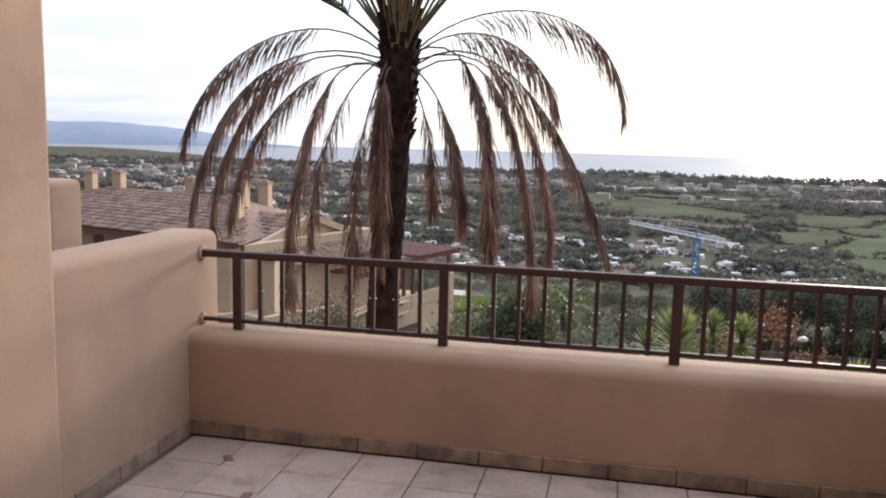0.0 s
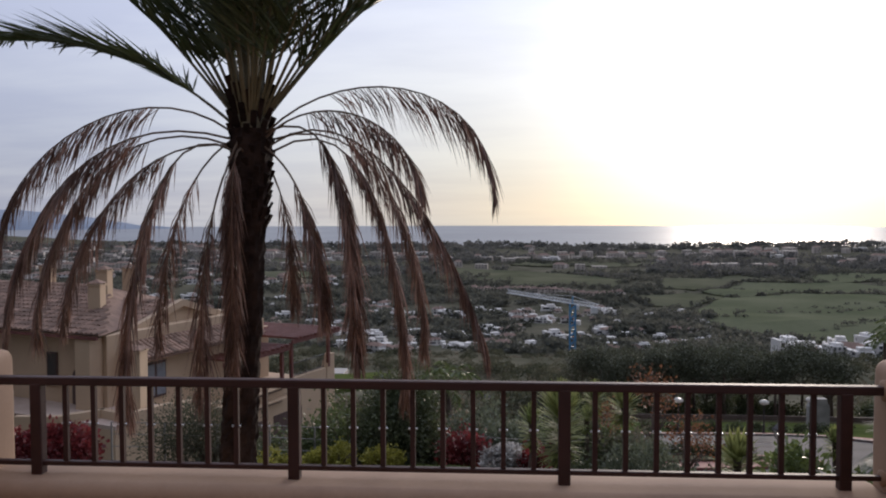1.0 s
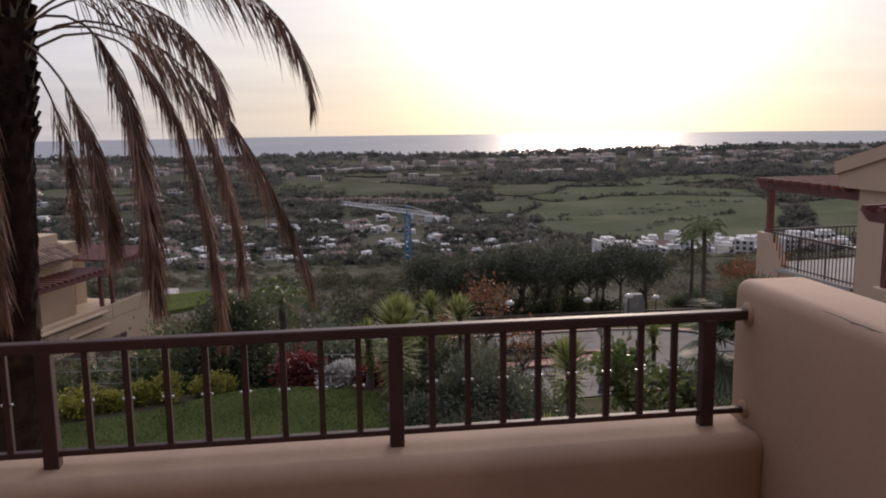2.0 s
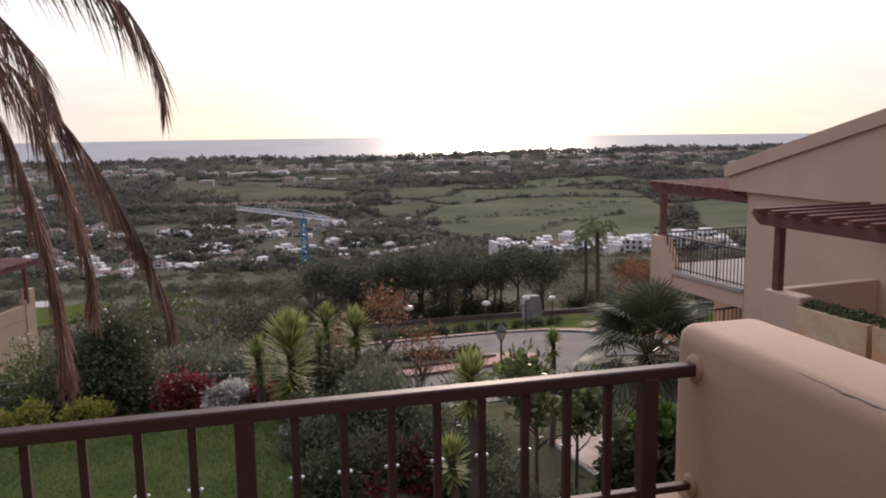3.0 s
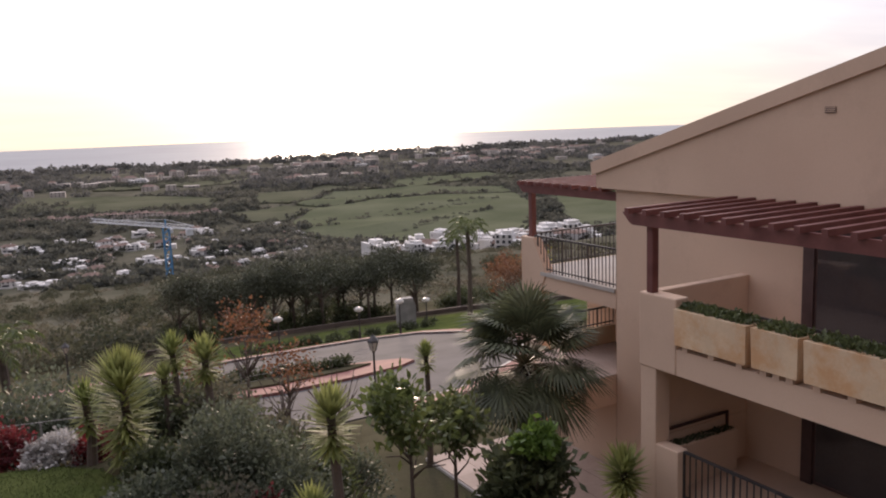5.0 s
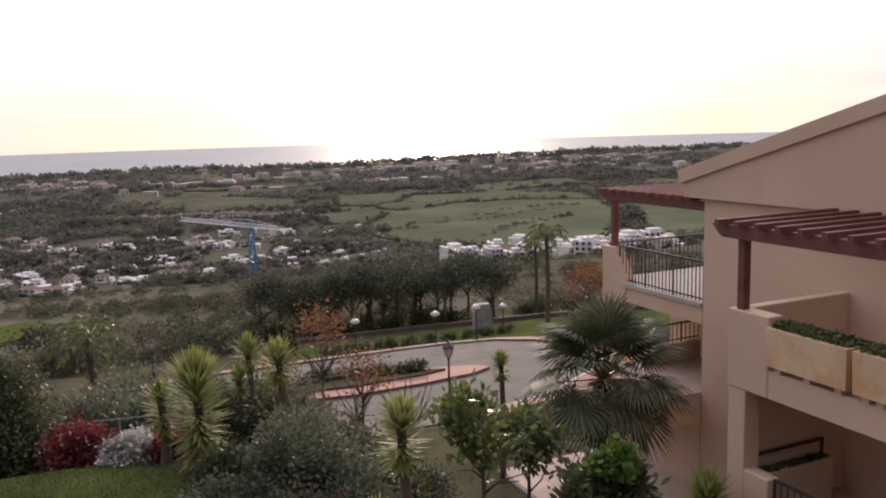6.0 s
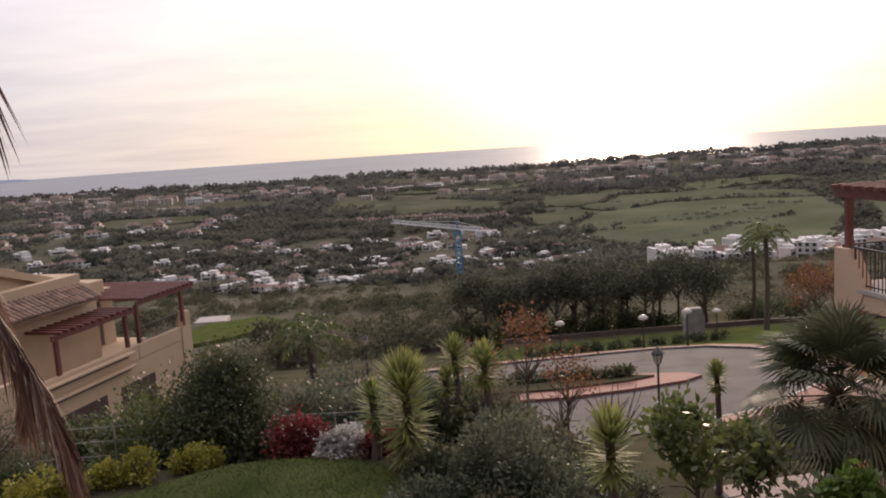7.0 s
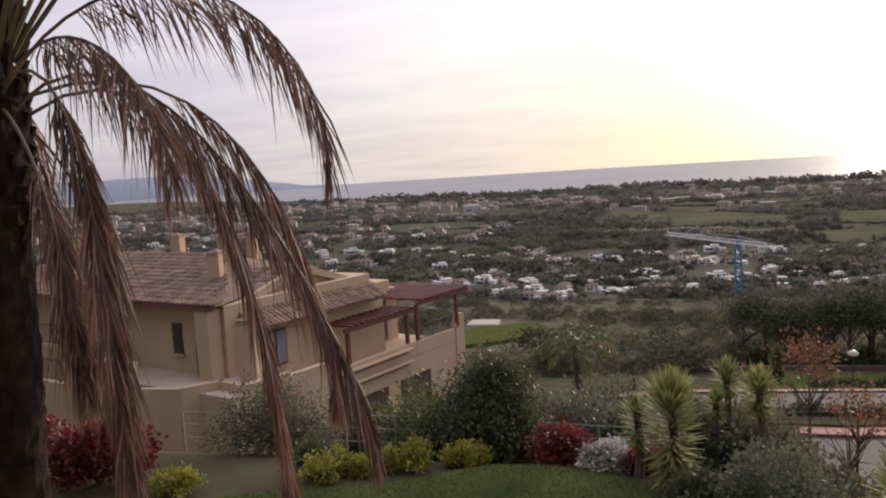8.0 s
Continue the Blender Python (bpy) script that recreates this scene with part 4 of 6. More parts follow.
def pergola_west(house, fr, x0, x1, y0, y1, z, posts, foot, slats):
    p = part("pergola_beam", Geo(fr).box(x1 - 0.1, y0, z - 0.2, x1, y1 + 0.25, z), WOOD, house, "red-brown timber pergola")
    for i in range(slats):
        y = y1 + 0.1 - (y1 - y0) * (i + 0.3) / slats
        part("slat", Geo(fr).box(x0, y - 0.06, z + 0.003, x1 + 0.15, y + 0.06, z + 0.12), WOOD, p)
    for x, y in posts:
        part("post", Geo(fr).box(x - 0.08, y - 0.08, foot, x + 0.08, y + 0.08, z - 0.2), WOOD, p)


build_west_house()

# ---- lawn, road and pavements ----
def sheet(name, outline, lift, material, label, category, dense=1.0, kind="structure"):
    """A patch laid over the ground inside a closed outline of plan points."""
    bm = bmesh.new()
    top = bm.faces.new([bm.verts.new((x, y, 0)) for x, y in outline])
    xs, ys = [p[0] for p in outline], [p[1] for p in outline]
    for axis, lo, hi in ((0, min(xs), max(xs)), (1, min(ys), max(ys))):
        n = int((hi - lo) / dense)
        for i in range(1, n):
            co, no = [0, 0, 0], [0, 0, 0]
            co[axis], no[axis] = lo + (hi - lo) * i / n, 1
            bmesh.ops.bisect_plane(bm, geom=bm.verts[:] + bm.edges[:] + bm.faces[:], plane_co=co, plane_no=no)
    for q in bm.verts:
        q.co.z = ground_z(q.co.x, q.co.y) + lift
    skirt = bmesh.ops.extrude_edge_only(bm, edges=[e for e in bm.edges if e.is_boundary])
    for q in skirt["geom"]:
        if isinstance(q, bmesh.types.BMVert):
            q.co.z -= lift + 0.25
    bmesh.ops.recalc_face_normals(bm, faces=bm.faces[:])
    bm.verts.index_update()
    g = Geo().put([tuple(q.co) for q in bm.verts], [tuple(q.index for q in f.verts) for f in bm.faces])
    bm.free()
    return solid(name, g, material, label, category, kind)


def oval(cx, cy, a, b, n=40, wob=0.05, power=2.0):
    pts = []
    for i in range(n):
        w = 2 * math.pi * i / n
        c, s = math.cos(w), math.sin(w)
        k = 1 + wob * noise.noise(Vector((c * 1.7 + cx, s * 1.7, cy)))
        pts.append((cx + a * k * math.copysign(abs(c) ** (2 / power), c), cy + b * k * math.copysign(abs(s) ** (2 / power), s)))
    return pts


def inside(x, y, shape):
    hit = False
    for (ax, ay), (bx, by) in zip(shape, shape[1:] + shape[:1]):
        if (ay > y) != (by > y) and x < ax + (y - ay) * (bx - ax) / (by - ay):
            hit = not hit
    return hit


lawn_shape = [(-5.2, 1.6), (2.6, 1.6), (3.1, 5.0), (3.35, 8.0), (3.45, 10.4), (3.35, 11.8), (3.0, 12.7), (2.3, 13.2), (1.3, 13.42), (0.4, 13.38), (-0.3, 13.05), (-1.0, 12.55),
              (-1.7, 12.22), (-2.8, 11.95), (-4.2, 11.4), (-5.4, 10.2), (-5.9, 7.0), (-5.8, 3.5)]
sheet("lawn", lawn_shape, 0.05, GRASS, "mown green lawn with thin patches", "lawn", 0.8)
rr = np.random.default_rng(5)
lp = np.c_[rr.uniform(-5.5, 3.4, 60000), rr.uniform(6.0, 13.4, 60000)]
lp = np.array([p for p in lp if inside(p[0], p[1], lawn_shape)])
lz = np.array([ground_z(x, y) + 0.05 for x, y in lp])
tagged(new("grass", mesh_of("grass", leaf_geo(np.c_[lp, lz], rr, 0.05, 0.006, np.array([0, 0, 1.3])), BLADE, (0, 0, 0))), "short lawn grass", "grass", kind="stuff")

road_out = [(0, 46.5), (5, 49.3), (12, 50.4), (17, 51.3), (20.5, 51.6), (23.6, 50.4), (25.6, 47.8), (26.4, 44), (25.5, 39), (22.5, 34.5), (18, 30.5), (13, 27.2), (8, 25.5), (3, 26), (-2, 30), (-2, 38)]
sheet("road", road_out, 0.06, ROAD, "pale worn asphalt road turning round an island", "road", 1.6)


def band(line, width):
    """A strip to the left of a polyline."""
    outer = []
    for i, p in enumerate(line):
        a, b = line[max(0, i - 1)], line[min(len(line) - 1, i + 1)]
        d = Vector((b[0] - a[0], b[1] - a[1])).normalized()
        outer.append((p[0] - d.y * width, p[1] + d.x * width))
    return line + outer[::-1]


far_edge = road_out[:12]
sheet("pavement", band(far_edge, 1.3), 0.18, REDPAVE, "red paved footway along the kerb", "pavement", 1.6)
sheet("kerb", band(far_edge, 0.16), 0.20, KERB, "pale concrete kerb", "kerb", 1.6)
island = [(0, 38.0), (3, 37.6), (8, 36.6), (11, 36.2), (14.5, 36.9), (17.6, 38.0), (18.9, 39.2), (18.6, 40.3), (17.0, 41.0), (12, 42.0), (6, 42.8), (0, 43.3)]
sheet("traffic_island", island, 0.20, REDPAVE, "red paved traffic island with a planted bed", "traffic island", 1.6)
bed = [(0.5, 39.2), (6, 38.6), (11, 38.1), (15, 38.9), (16.6, 39.8), (15.0, 40.8), (10, 41.6), (4, 42.3), (0.5, 42.7)]
sheet("planting_bed", bed, 0.30, SOIL, "dark soil bed on the traffic island", "planting bed", 1.6)
verge_shape = [(7, 51.5), (12, 52.2), (20, 53.4), (25, 52.0), (27.8, 48), (29, 44), (46, 46), (50, 60), (38, 66), (24, 67), (13, 65), (8, 58)]
sheet("grass_verge", verge_shape, 0.08, GRASS, "green grass verge behind the road", "lawn", 2.5)
sheet("green_plot", oval(-20.5, 122, 6.5, 26, 28, 0.2), 0.5, GRASS, "mown green grass plot on the slope", "lawn", 3.0)
slab_z = ground_z(-28, 147)
solid("garden_slab", Geo().rbox(-31.5, 144, slab_z - 0.4, -26.0, 149, slab_z + 0.75, 0.08, 1), KERB, "pale flat concrete roof slab on the slope", "slab")


def fence_run(name, pts, height, gap, label, category):
    f = thing(name, (*pts[0], ground_z(*pts[0])), label, category)
    for a, b in zip(pts, pts[1:]):
        n = max(1, int(math.dist(a, b) / gap))
        for i in range(n):
            x, y = a[0] + (b[0] - a[0]) * i / n, a[1] + (b[1] - a[1]) * i / n
            z = ground_z(x, y) + 0.05
            part("post", Geo().box(x - 0.018, y - 0.018, z - 0.1, x + 0.018, y + 0.018, z + height), STONE, f)
        za, zb = ground_z(*a) + 0.05, ground_z(*b) + 0.05
        for k in (0.35, 0.68, 1.0):
            part("rail", Geo().bar((*a, za + height * k), (*b, zb + height * k), 0.014), STONE, f)
    return f


fence_run("metal_fence", [(1.0, 40.2), (8, 39.3), (14.6, 40.6), (17.0, 41.3)], 0.85, 1.4, "thin grey metal fence on the island", "fence")
fence_run("garden_fence", [(-6.5, 14.3), (-3.0, 14.7), (0.0, 15.2), (3.0, 16.2), (6.0, 18.2)], 0.85, 0.9, "thin grey metal garden fence below the lawn", "fence")


def street_lamp(x, y, z_top, globe=False):
    z0 = ground_z(x, y)
    lamp = thing("street_lamp", (x, y, z0), "black iron street lamp with a glazed lantern" if not globe else "black street lamp with a pale round head", "street lamp", "street lamps")
    g = Geo().lathe((x, y, z0), [(0.14, 0), (0.14, 0.12), (0.09, 0.2), (0.075, 0.7), (0.05, 0.8), (0.042, z_top - z0 - 0.75), (0.06, z_top - z0 - 0.72), (0.06, z_top - z0 - 0.66)], 10)
    part("pole", g, IRON_B, lamp)
    zb = z_top - 0.66
    if globe:
        part("globe", Geo().lathe((x, y, zb), [(0.05, 0), (0.30, 0.10), (0.34, 0.22), (0.2, 0.34), (0.03, 0.38)], 12), LAMPGLASS, lamp, "pale frosted lamp head", True)
        return
    head = part("lantern", Geo().lathe((x, y, zb), [(0.09, 0), (0.20, 0.34), (0.19, 0.35)], 6), LAMPGLASS, lamp, "frosted glass lantern")
    for k in range(6):
        w = math.pi / 3 * k
        part("glazing_bar", Geo().bar((x + 0.095 * math.cos(w), y + 0.095 * math.sin(w), zb), (x + 0.21 * math.cos(w), y + 0.21 * math.sin(w), zb + 0.36), 0.022), IRON_B, head)
    part("hood", Geo().lathe((x, y, zb + 0.36), [(0.25, 0), (0.22, 0.07), (0.10, 0.20), (0.05, 0.24), (0.02, 0.30)], 6), IRON_B, head)


street_lamp(12.82, 28.05, -6.35)
street_lamp(23.0, 51.9, -10.4, True)
street_lamp(20.4, 53.2, -10.9, True)
street_lamp(14.5, 52.6, -10.7, True)
street_lamp(27.6, 58.0, -12.0, True)
street_lamp(1.5, 52.0, -10.7)

stone = Geo()
sx, sy = 26.3, 59.2
sz = ground_z(sx, sy)
stone.put([(sx + a * (0.75 if k < 3 else 0.55) + 0.05 * noise.noise(Vector((a, b, k))), sy + b * 0.3, sz + (0, 0.9, 1.8, 2.3, 2.45)[k]) for k in range(5) for a, b in ((-1, -1), (1, -1), (1, 1), (-1, 1))],
          [(k * 4 + i, k * 4 + (i + 1) % 4, k * 4 + 4 + (i + 1) % 4, k * 4 + 4 + i) for k in range(4) for i in range(4)] + [(16, 17, 18, 19)])
solid("standing_stone", stone, STONE, "tall grey standing stone on the grass verge", "stone")
wall_line = [(4, 67.5), (12, 69.5), (24, 70.0), (36, 69), (48, 64)]
for a, b in zip(wall_line, wall_line[1:]):
    za, zb = ground_z(*a), ground_z(*b)
    g = Geo().hexa([(*a, za - 0.5), (*b, zb - 0.5), (b[0], b[1] + 0.3, zb - 0.5), (a[0], a[1] + 0.3, za - 0.5)], [(*a, za + 0.4), (*b, zb + 0.4), (b[0], b[1] + 0.3, zb + 0.4), (a[0], a[1] + 0.3, za + 0.4)])
    solid("boundary_wall", g, WALLBROWN, "low brown boundary wall behind the trees", "wall", group="boundary walls")


# ---- planting ----
def crown_points(rr, c, radii, clumps, per, spread, hollow=0.55, flat=0.0):
    """Leaf points bunched in clumps over an ellipsoid, with the outward direction of each."""
    lumps = 8
    lc = rr.normal(size=(lumps, 3))
    lc *= (rr.uniform(0.25, 0.62, lumps) / np.linalg.norm(lc, axis=1))[:, None]
    lr = rr.uniform(0.36, 0.62, lumps)
    which = rr.integers(0, lumps, clumps)
    d = rr.normal(size=(clumps, 3))
    d /= np.linalg.norm(d, axis=1)[:, None]
    if flat > 0:
        d[:, 2] = np.abs(d[:, 2]) * (1 - flat) + d[:, 2] * flat
    k = hollow + (1 - hollow) * rr.random(clumps) ** 0.6
    k *= rr.uniform(0.78, 1.12, clumps)
    centres = np.array(c) + (lc[which] + d * k[:, None] * lr[which][:, None]) * np.array(radii)
    P = np.repeat(centres, per, 0) + rr.normal(size=(clumps * per, 3)) * spread
    out = (P - np.array(c)) / np.array(radii)
    out /= np.linalg.norm(out, axis=1)[:, None] + 1e-6
    return P, out


SEED = [100]


def shrub(name, x, y, rx, ry, h, mat_, label, n=2600, size=0.09, wide=0.035, category="shrub", base=None, group="", spread=0.10, stems=6):
    SEED[0] += 1
    r2 = np.random.default_rng(SEED[0])
    z = ground_z(x, y) if base is None else base
    t = thing(name, (x, y, z), label, category, group)
    clumps = max(12, n // 40)
    P, out = crown_points(r2, (x, y, z + h * 0.42), (rx, ry, h * 0.58), clumps, 40, spread, 0.5)
    P[:, 2] = np.maximum(P[:, 2], z + 0.03)
    part("foliage", leaf_geo(P, r2, size, wide, out * 0.7 + np.array([0, 0, 0.25])), mat_, t, kind="stuff")
    g = Geo()
    for i in range(stems):
        w = i * 2.4
        g.tube([(x, y, z - 0.05), (x + 0.3 * rx * math.cos(w), y + 0.3 * ry * math.sin(w), z + h * 0.4), (x + 0.6 * rx * math.cos(w), y + 0.6 * ry * math.sin(w), z + h * 0.7)], [0.03, 0.02, 0.008], 5)
    part("branching", g, TWIG, t, kind="stuff")
    return t


def tree(name, x, y, h, crown_r, crown_h, mat_, label, n=4000, size=0.12, wide=0.04, trunk=0.10, base=None, group="", limbs=8, spread=0.22, category="tree", flat=0.3, hollow=0.45):
    SEED[0] += 1
    r1, r2 = random.Random(SEED[0]), np.random.default_rng(SEED[0])
    z = ground_z(x, y) if base is None else base
    t = thing(name, (x, y, z), label, category, group)
    top = z + h - crown_h * 0.55
    lean = r1.uniform(-0.15, 0.15)
    part("trunk", Geo().tube([(x, y, z - 0.1), (x + lean * 0.5, y, z + (h - crown_h) * 0.6), (x + lean, y + lean, top)], [trunk, trunk * 0.8, trunk * 0.45], 8), TWIG, t, smooth=True)
    for i in range(limbs):
        w = i * 2.399 + r1.random()
        zz = z + (h - crown_h) * r1.uniform(0.75, 1.05)
        e = (x + lean + crown_r * 0.75 * math.cos(w), y + crown_r * 0.75 * math.sin(w), zz + crown_h * r1.uniform(0.2, 0.8))
        part("limb", Geo().tube([(x + lean * 0.8, y, zz), (x + lean + crown_r * 0.3 * math.cos(w), y + crown_r * 0.3 * math.sin(w), zz + crown_h * 0.2), e], [trunk * 0.45, trunk * 0.28, 0.01], 5), TWIG, t)
    if n:
        P, out = crown_points(r2, (x + lean, y, z + h - crown_h * 0.5), (crown_r, crown_r, crown_h * 0.5), max(10, n // 50), 50, spread, hollow, flat)
        part("crown", leaf_geo(P, r2, size, wide, out * 0.6), mat_, t, kind="stuff")
    return t


def yucca(x, y, z_top, r, trunk_h, n=150, base=None, heads=1):
    SEED[0] += 1
    r1 = random.Random(SEED[0])
    z = ground_z(x, y) if base is None else base
    t = thing("yucca", (x, y, z), "yellow-green spiky yucca on a short shaggy trunk", "yucca", "yuccas")
    part("trunk", Geo().tube([(x, y, z - 0.1), (x + 0.05, y, (z + z_top - r) / 2), (x, y, z_top - r * 0.9)], [0.09, 0.075, 0.06], 8), TWIG, t)
    c = Vector((x, y, z_top - r))
    g = Geo()
    low_end = min(z_top - r - 0.2, z_top - r - trunk_h)
    for i in range(n):
        k = i / n
        w = i * 2.399
        el = radians(88 - 112 * k ** 0.8 + r1.uniform(-9, 9))
        o = Vector((math.cos(w) * math.cos(el), math.sin(w) * math.cos(el), math.sin(el)))
        b = c - Vector((0, 0, (z_top - r - low_end) * max(0.0, k - 0.35) / 0.65))
        ln = r * r1.uniform(0.85, 1.12) * (1 - 0.55 * max(0.0, k - 0.3))
        s = o.cross(Vector((0, 0, 1)))
        s = (s.normalized() if s.length > 0.05 else Vector((1, 0, 0))) * 0.037
        m, e = b + o * ln * 0.5, b + o * ln - Vector((0, 0, 0.10 * ln * k))
        up = o.cross(s).normalized() * 0.008
        g.put([b - s * 0.6, b + s * 0.6, m + s, m + up, m - s, e], [(0, 1, 3), (1, 2, 3), (0, 3, 4), (3, 2, 5), (4, 3, 5)])
    part("leaf_crown", g, YUCCALEAF, t, kind="stuff")
    return t


def fan_palm(x, y, z, zc, r, n=34, label="large fan palm with glossy dark green leaves", rib=0.95):
    SEED[0] += 1
    r1 = random.Random(SEED[0])
    t = thing("fan_palm", (x, y, z), label, "palm tree")
    part("trunk", Geo().tube([(x, y, z - 0.1), (x, y, (z + zc) / 2), (x, y, zc)], [0.20, 0.17, 0.15], 10), BARK, t)
    for i in range(n):
        w = i * 2.399
        el = radians(84 - 135 * i / n + r1.uniform(-16, 16))
        o = Vector((math.cos(w) * math.cos(el), math.sin(w) * math.cos(el), math.sin(el)))
        hub = Vector((x, y, zc)) + o * r * 0.52 * r1.uniform(0.72, 1.15)
        ob = part("frond", Geo().tube([(x, y, zc), hub], [0.022, 0.012], 5), GRIB, t, "fan shaped palm leaf")
        s = o.cross(Vector((0, 0, 1))).normalized() if abs(o.z) < 0.97 else Vector((1, 0, 0))
        u = s.cross(o).normalized()
        g = Geo()
        blades = 42
        tilt = r1.uniform(-0.6, 0.05)
        f2 = (o * math.cos(tilt) + u * math.sin(tilt)).normalized()
        for k in range(blades):
            a = radians(-118 + 236 * k / (blades - 1))
            d = f2 * math.cos(a) + s * math.sin(a)
            ln = r * 0.52 * (0.72 + 0.28 * math.cos(a * 0.7)) * r1.uniform(0.92, 1.05)
            q = d.cross(u).normalized() * 0.030
            m = hub + d * ln * 0.55 + u * 0.025 * (1 if k % 2 else -1)
            e = hub + d * ln - Vector((0, 0, 0.20 * ln))
            g.put([hub, m + q, e, m - q], [(0, 1, 2, 3)])
        part("leaf_fan", g, FANLEAF, ob, kind="stuff")
    return t


# shrubs round the lawn
shrub("red_shrub", -6.75, 11.9, 1.2, 0.9, 1.35, REDLEAF, "crimson leaved shrub beside the lawn", 6000, 0.10, 0.04)
for x, y, a, hh in ((-2.55, 12.5, 0.50, 0.60), (-2.05, 12.75, 0.36, 0.42), (-1.55, 13.0, 0.34, 0.42), (-1.08, 13.1, 0.46, 0.55), (-0.42, 13.5, 0.36, 0.42), (-0.10, 13.75, 0.34, 0.46), (-5.0, 11.6, 0.5, 0.45)):
    shrub("yellow_shrub", x, y, a, a * 0.8, hh, YELLOWLEAF, "clipped yellow-green shrub at the lawn's edge", 2600, 0.05, 0.028, group="yellow shrubs", spread=0.05)
shrub("dark_shrub", -2.95, 12.8, 0.45, 0.4, 0.55, DARKLEAF, "dark green low garden shrub", 1800, 0.07, 0.03)
tree("round_tree", -0.15, 15.1, 2.85, 1.12, 2.85, DARKLEAF, "dense round dark green tree behind the lawn", 22000, 0.085, 0.03, 0.09, spread=0.2, base=-4.75, hollow=0.4, flat=0.0)
shrub("feathery_shrub", -4.4, 14.6, 1.9, 0.7, 1.45, SCRUBLEAF, "thin grey-green feathery shrub by the fence", 8000, 0.10, 0.016, spread=0.24)
shrub("red_shrub", 1.50, 14.1, 0.62, 0.40, 0.80, REDLEAF, "crimson leaved shrub beside the lawn", 1900, 0.09, 0.03, base=-3.85, spread=0.12)
shrub("silver_shrub", 2.28, 13.7, 0.52, 0.42, 0.54, SILVERLEAF, "silver-grey mounded garden shrub", 4200, 0.07, 0.03, spread=0.05)
shrub("red_shrub", 2.98, 13.6, 0.3, 0.3, 0.5, REDLEAF, "small crimson shrub by the lawn", 900, 0.08, 0.035)
shrub("leafy_shrub", -1.25, 15.0, 0.8, 0.6, 2.2, MIDLEAF, "loose olive-green shrub beside the round tree", 4200, 0.08, 0.028, base=-4.5, spread=0.2)
shrub("brown_shrub", 0.75, 15.3, 0.7, 0.5, 1.3, SCRUBLEAF, "brownish half-bare garden shrub", 1800, 0.09, 0.02, spread=0.15)
yucca(3.40, 12.6, -1.66, 0.70, 1.10, 420)
yucca(2.85, 13.2, -2.25, 0.42, 0.5, 130)
yucca(4.95, 14.8, -2.15, 0.52, 0.35, 170, base=-4.6)
yucca(4.55, 16.8, -2.50, 0.48, 0.3, 150, base=-5.2)
yucca(4.30, 16.3, -3.00, 0.36, 0.3, 110, base=-5.0)
yucca(5.82, 9.3, -1.70, 0.50, 0.45, 170, base=-4.5)
yucca(5.35, 8.7, -2.75, 0.42, 0.3, 120, base=-4.4)
yucca(10.4, 17.0, -3.60, 0.40, 0.35, 120, base=-6.8)
yucca(11.35, 10.4, -4.05, 0.60, 0.3, 200, base=-6.75)
shrub("olive_shrub", 4.7, 11.2, 1.1, 0.95, 1.95, OLIVELEAF, "large rounded grey-green shrub", 12000, 0.085, 0.024, base=-4.3, spread=0.13)
shrub("olive_shrub", 5.35, 10.2, 0.9, 0.8, 1.6, OLIVELEAF, "smaller rounded grey-green shrub", 7000, 0.08, 0.022, base=-4.5, spread=0.13)
shrub("dark_shrub", 4.2, 10.3, 0.8, 0.6, 1.1, DARKLEAF, "dark green shrub below the terrace", 6000, 0.08, 0.03, base=-4.2)
shrub("red_shrub", 5.0, 9.6, 0.4, 0.4, 0.9, REDLEAF, "thin crimson shrub among green ones", 900, 0.09, 0.03, base=-4.3)
shrub("red_shrub", 4.2, 9.2, 0.45, 0.4, 0.7, REDLEAF, "thin crimson shrub among green ones", 800, 0.09, 0.03, base=-4.2)
tree("broadleaf_tree", 8.0, 12.0, 3.65, 0.95, 1.25, BROADLEAF, "small glossy green broadleaf tree", 900, 0.20, 0.05, 0.05, base=-6.5, spread=0.16)
tree("broadleaf_tree", 9.2, 12.8, 3.4, 0.8, 1.4, MIDLEAF, "small yellowish green garden tree", 1100, 0.16, 0.05, 0.05, base=-6.7, spread=0.16)
shrub("round_shrub", 8.98, 9.7, 0.60, 0.58, 1.62, DARKLEAF, "dense green shrub with brighter leaves on top", 4200, 0.19, 0.05, base=-4.9, spread=0.12)
# a layer of brighter green leaves over the top of the round shrub
shrub("bright_shoots", 8.98, 9.6, 0.42, 0.42, 0.32, BRIGHTLEAF, "bright green leaves on top of a shrub", 900, 0.13, 0.05, base=-3.40, spread=0.07, stems=2)
shrub("low_shrub", 7.3, 8.2, 1.0, 0.7, 1.1, DARKLEAF, "low dark green shrub beside the house", 4500, 0.08, 0.03, base=-4.9)
shrub("low_shrub", 9.2, 7.4, 1.2, 0.7, 1.0, DARKLEAF, "low dark green shrub beside the house", 4500, 0.08, 0.03, base=-5.0)
shrub("low_shrub", 6.6, 11.8, 0.9, 0.8, 1.3, MIDLEAF, "green shrub on the slope", 4500, 0.10, 0.03, base=-5.2)
for x, y, a, hh in ((0.6, 21.0, 1.3, 2.3), (2.2, 22.3, 1.5, 2.8), (3.9, 21.2, 1.2, 2.4), (-1.2, 22.5, 1.3, 2.2)):
    shrub("slope_bush", x, y, a, a * 0.8, hh, OLIVELEAF if a > 1.25 else MIDLEAF, "loose olive-green bush on the slope above the road", 4200, 0.13, 0.035, spread=0.24, group="slope bushes")
fan_palm(11.45, 14.0, -6.75, -3.62, 2.0, 46)

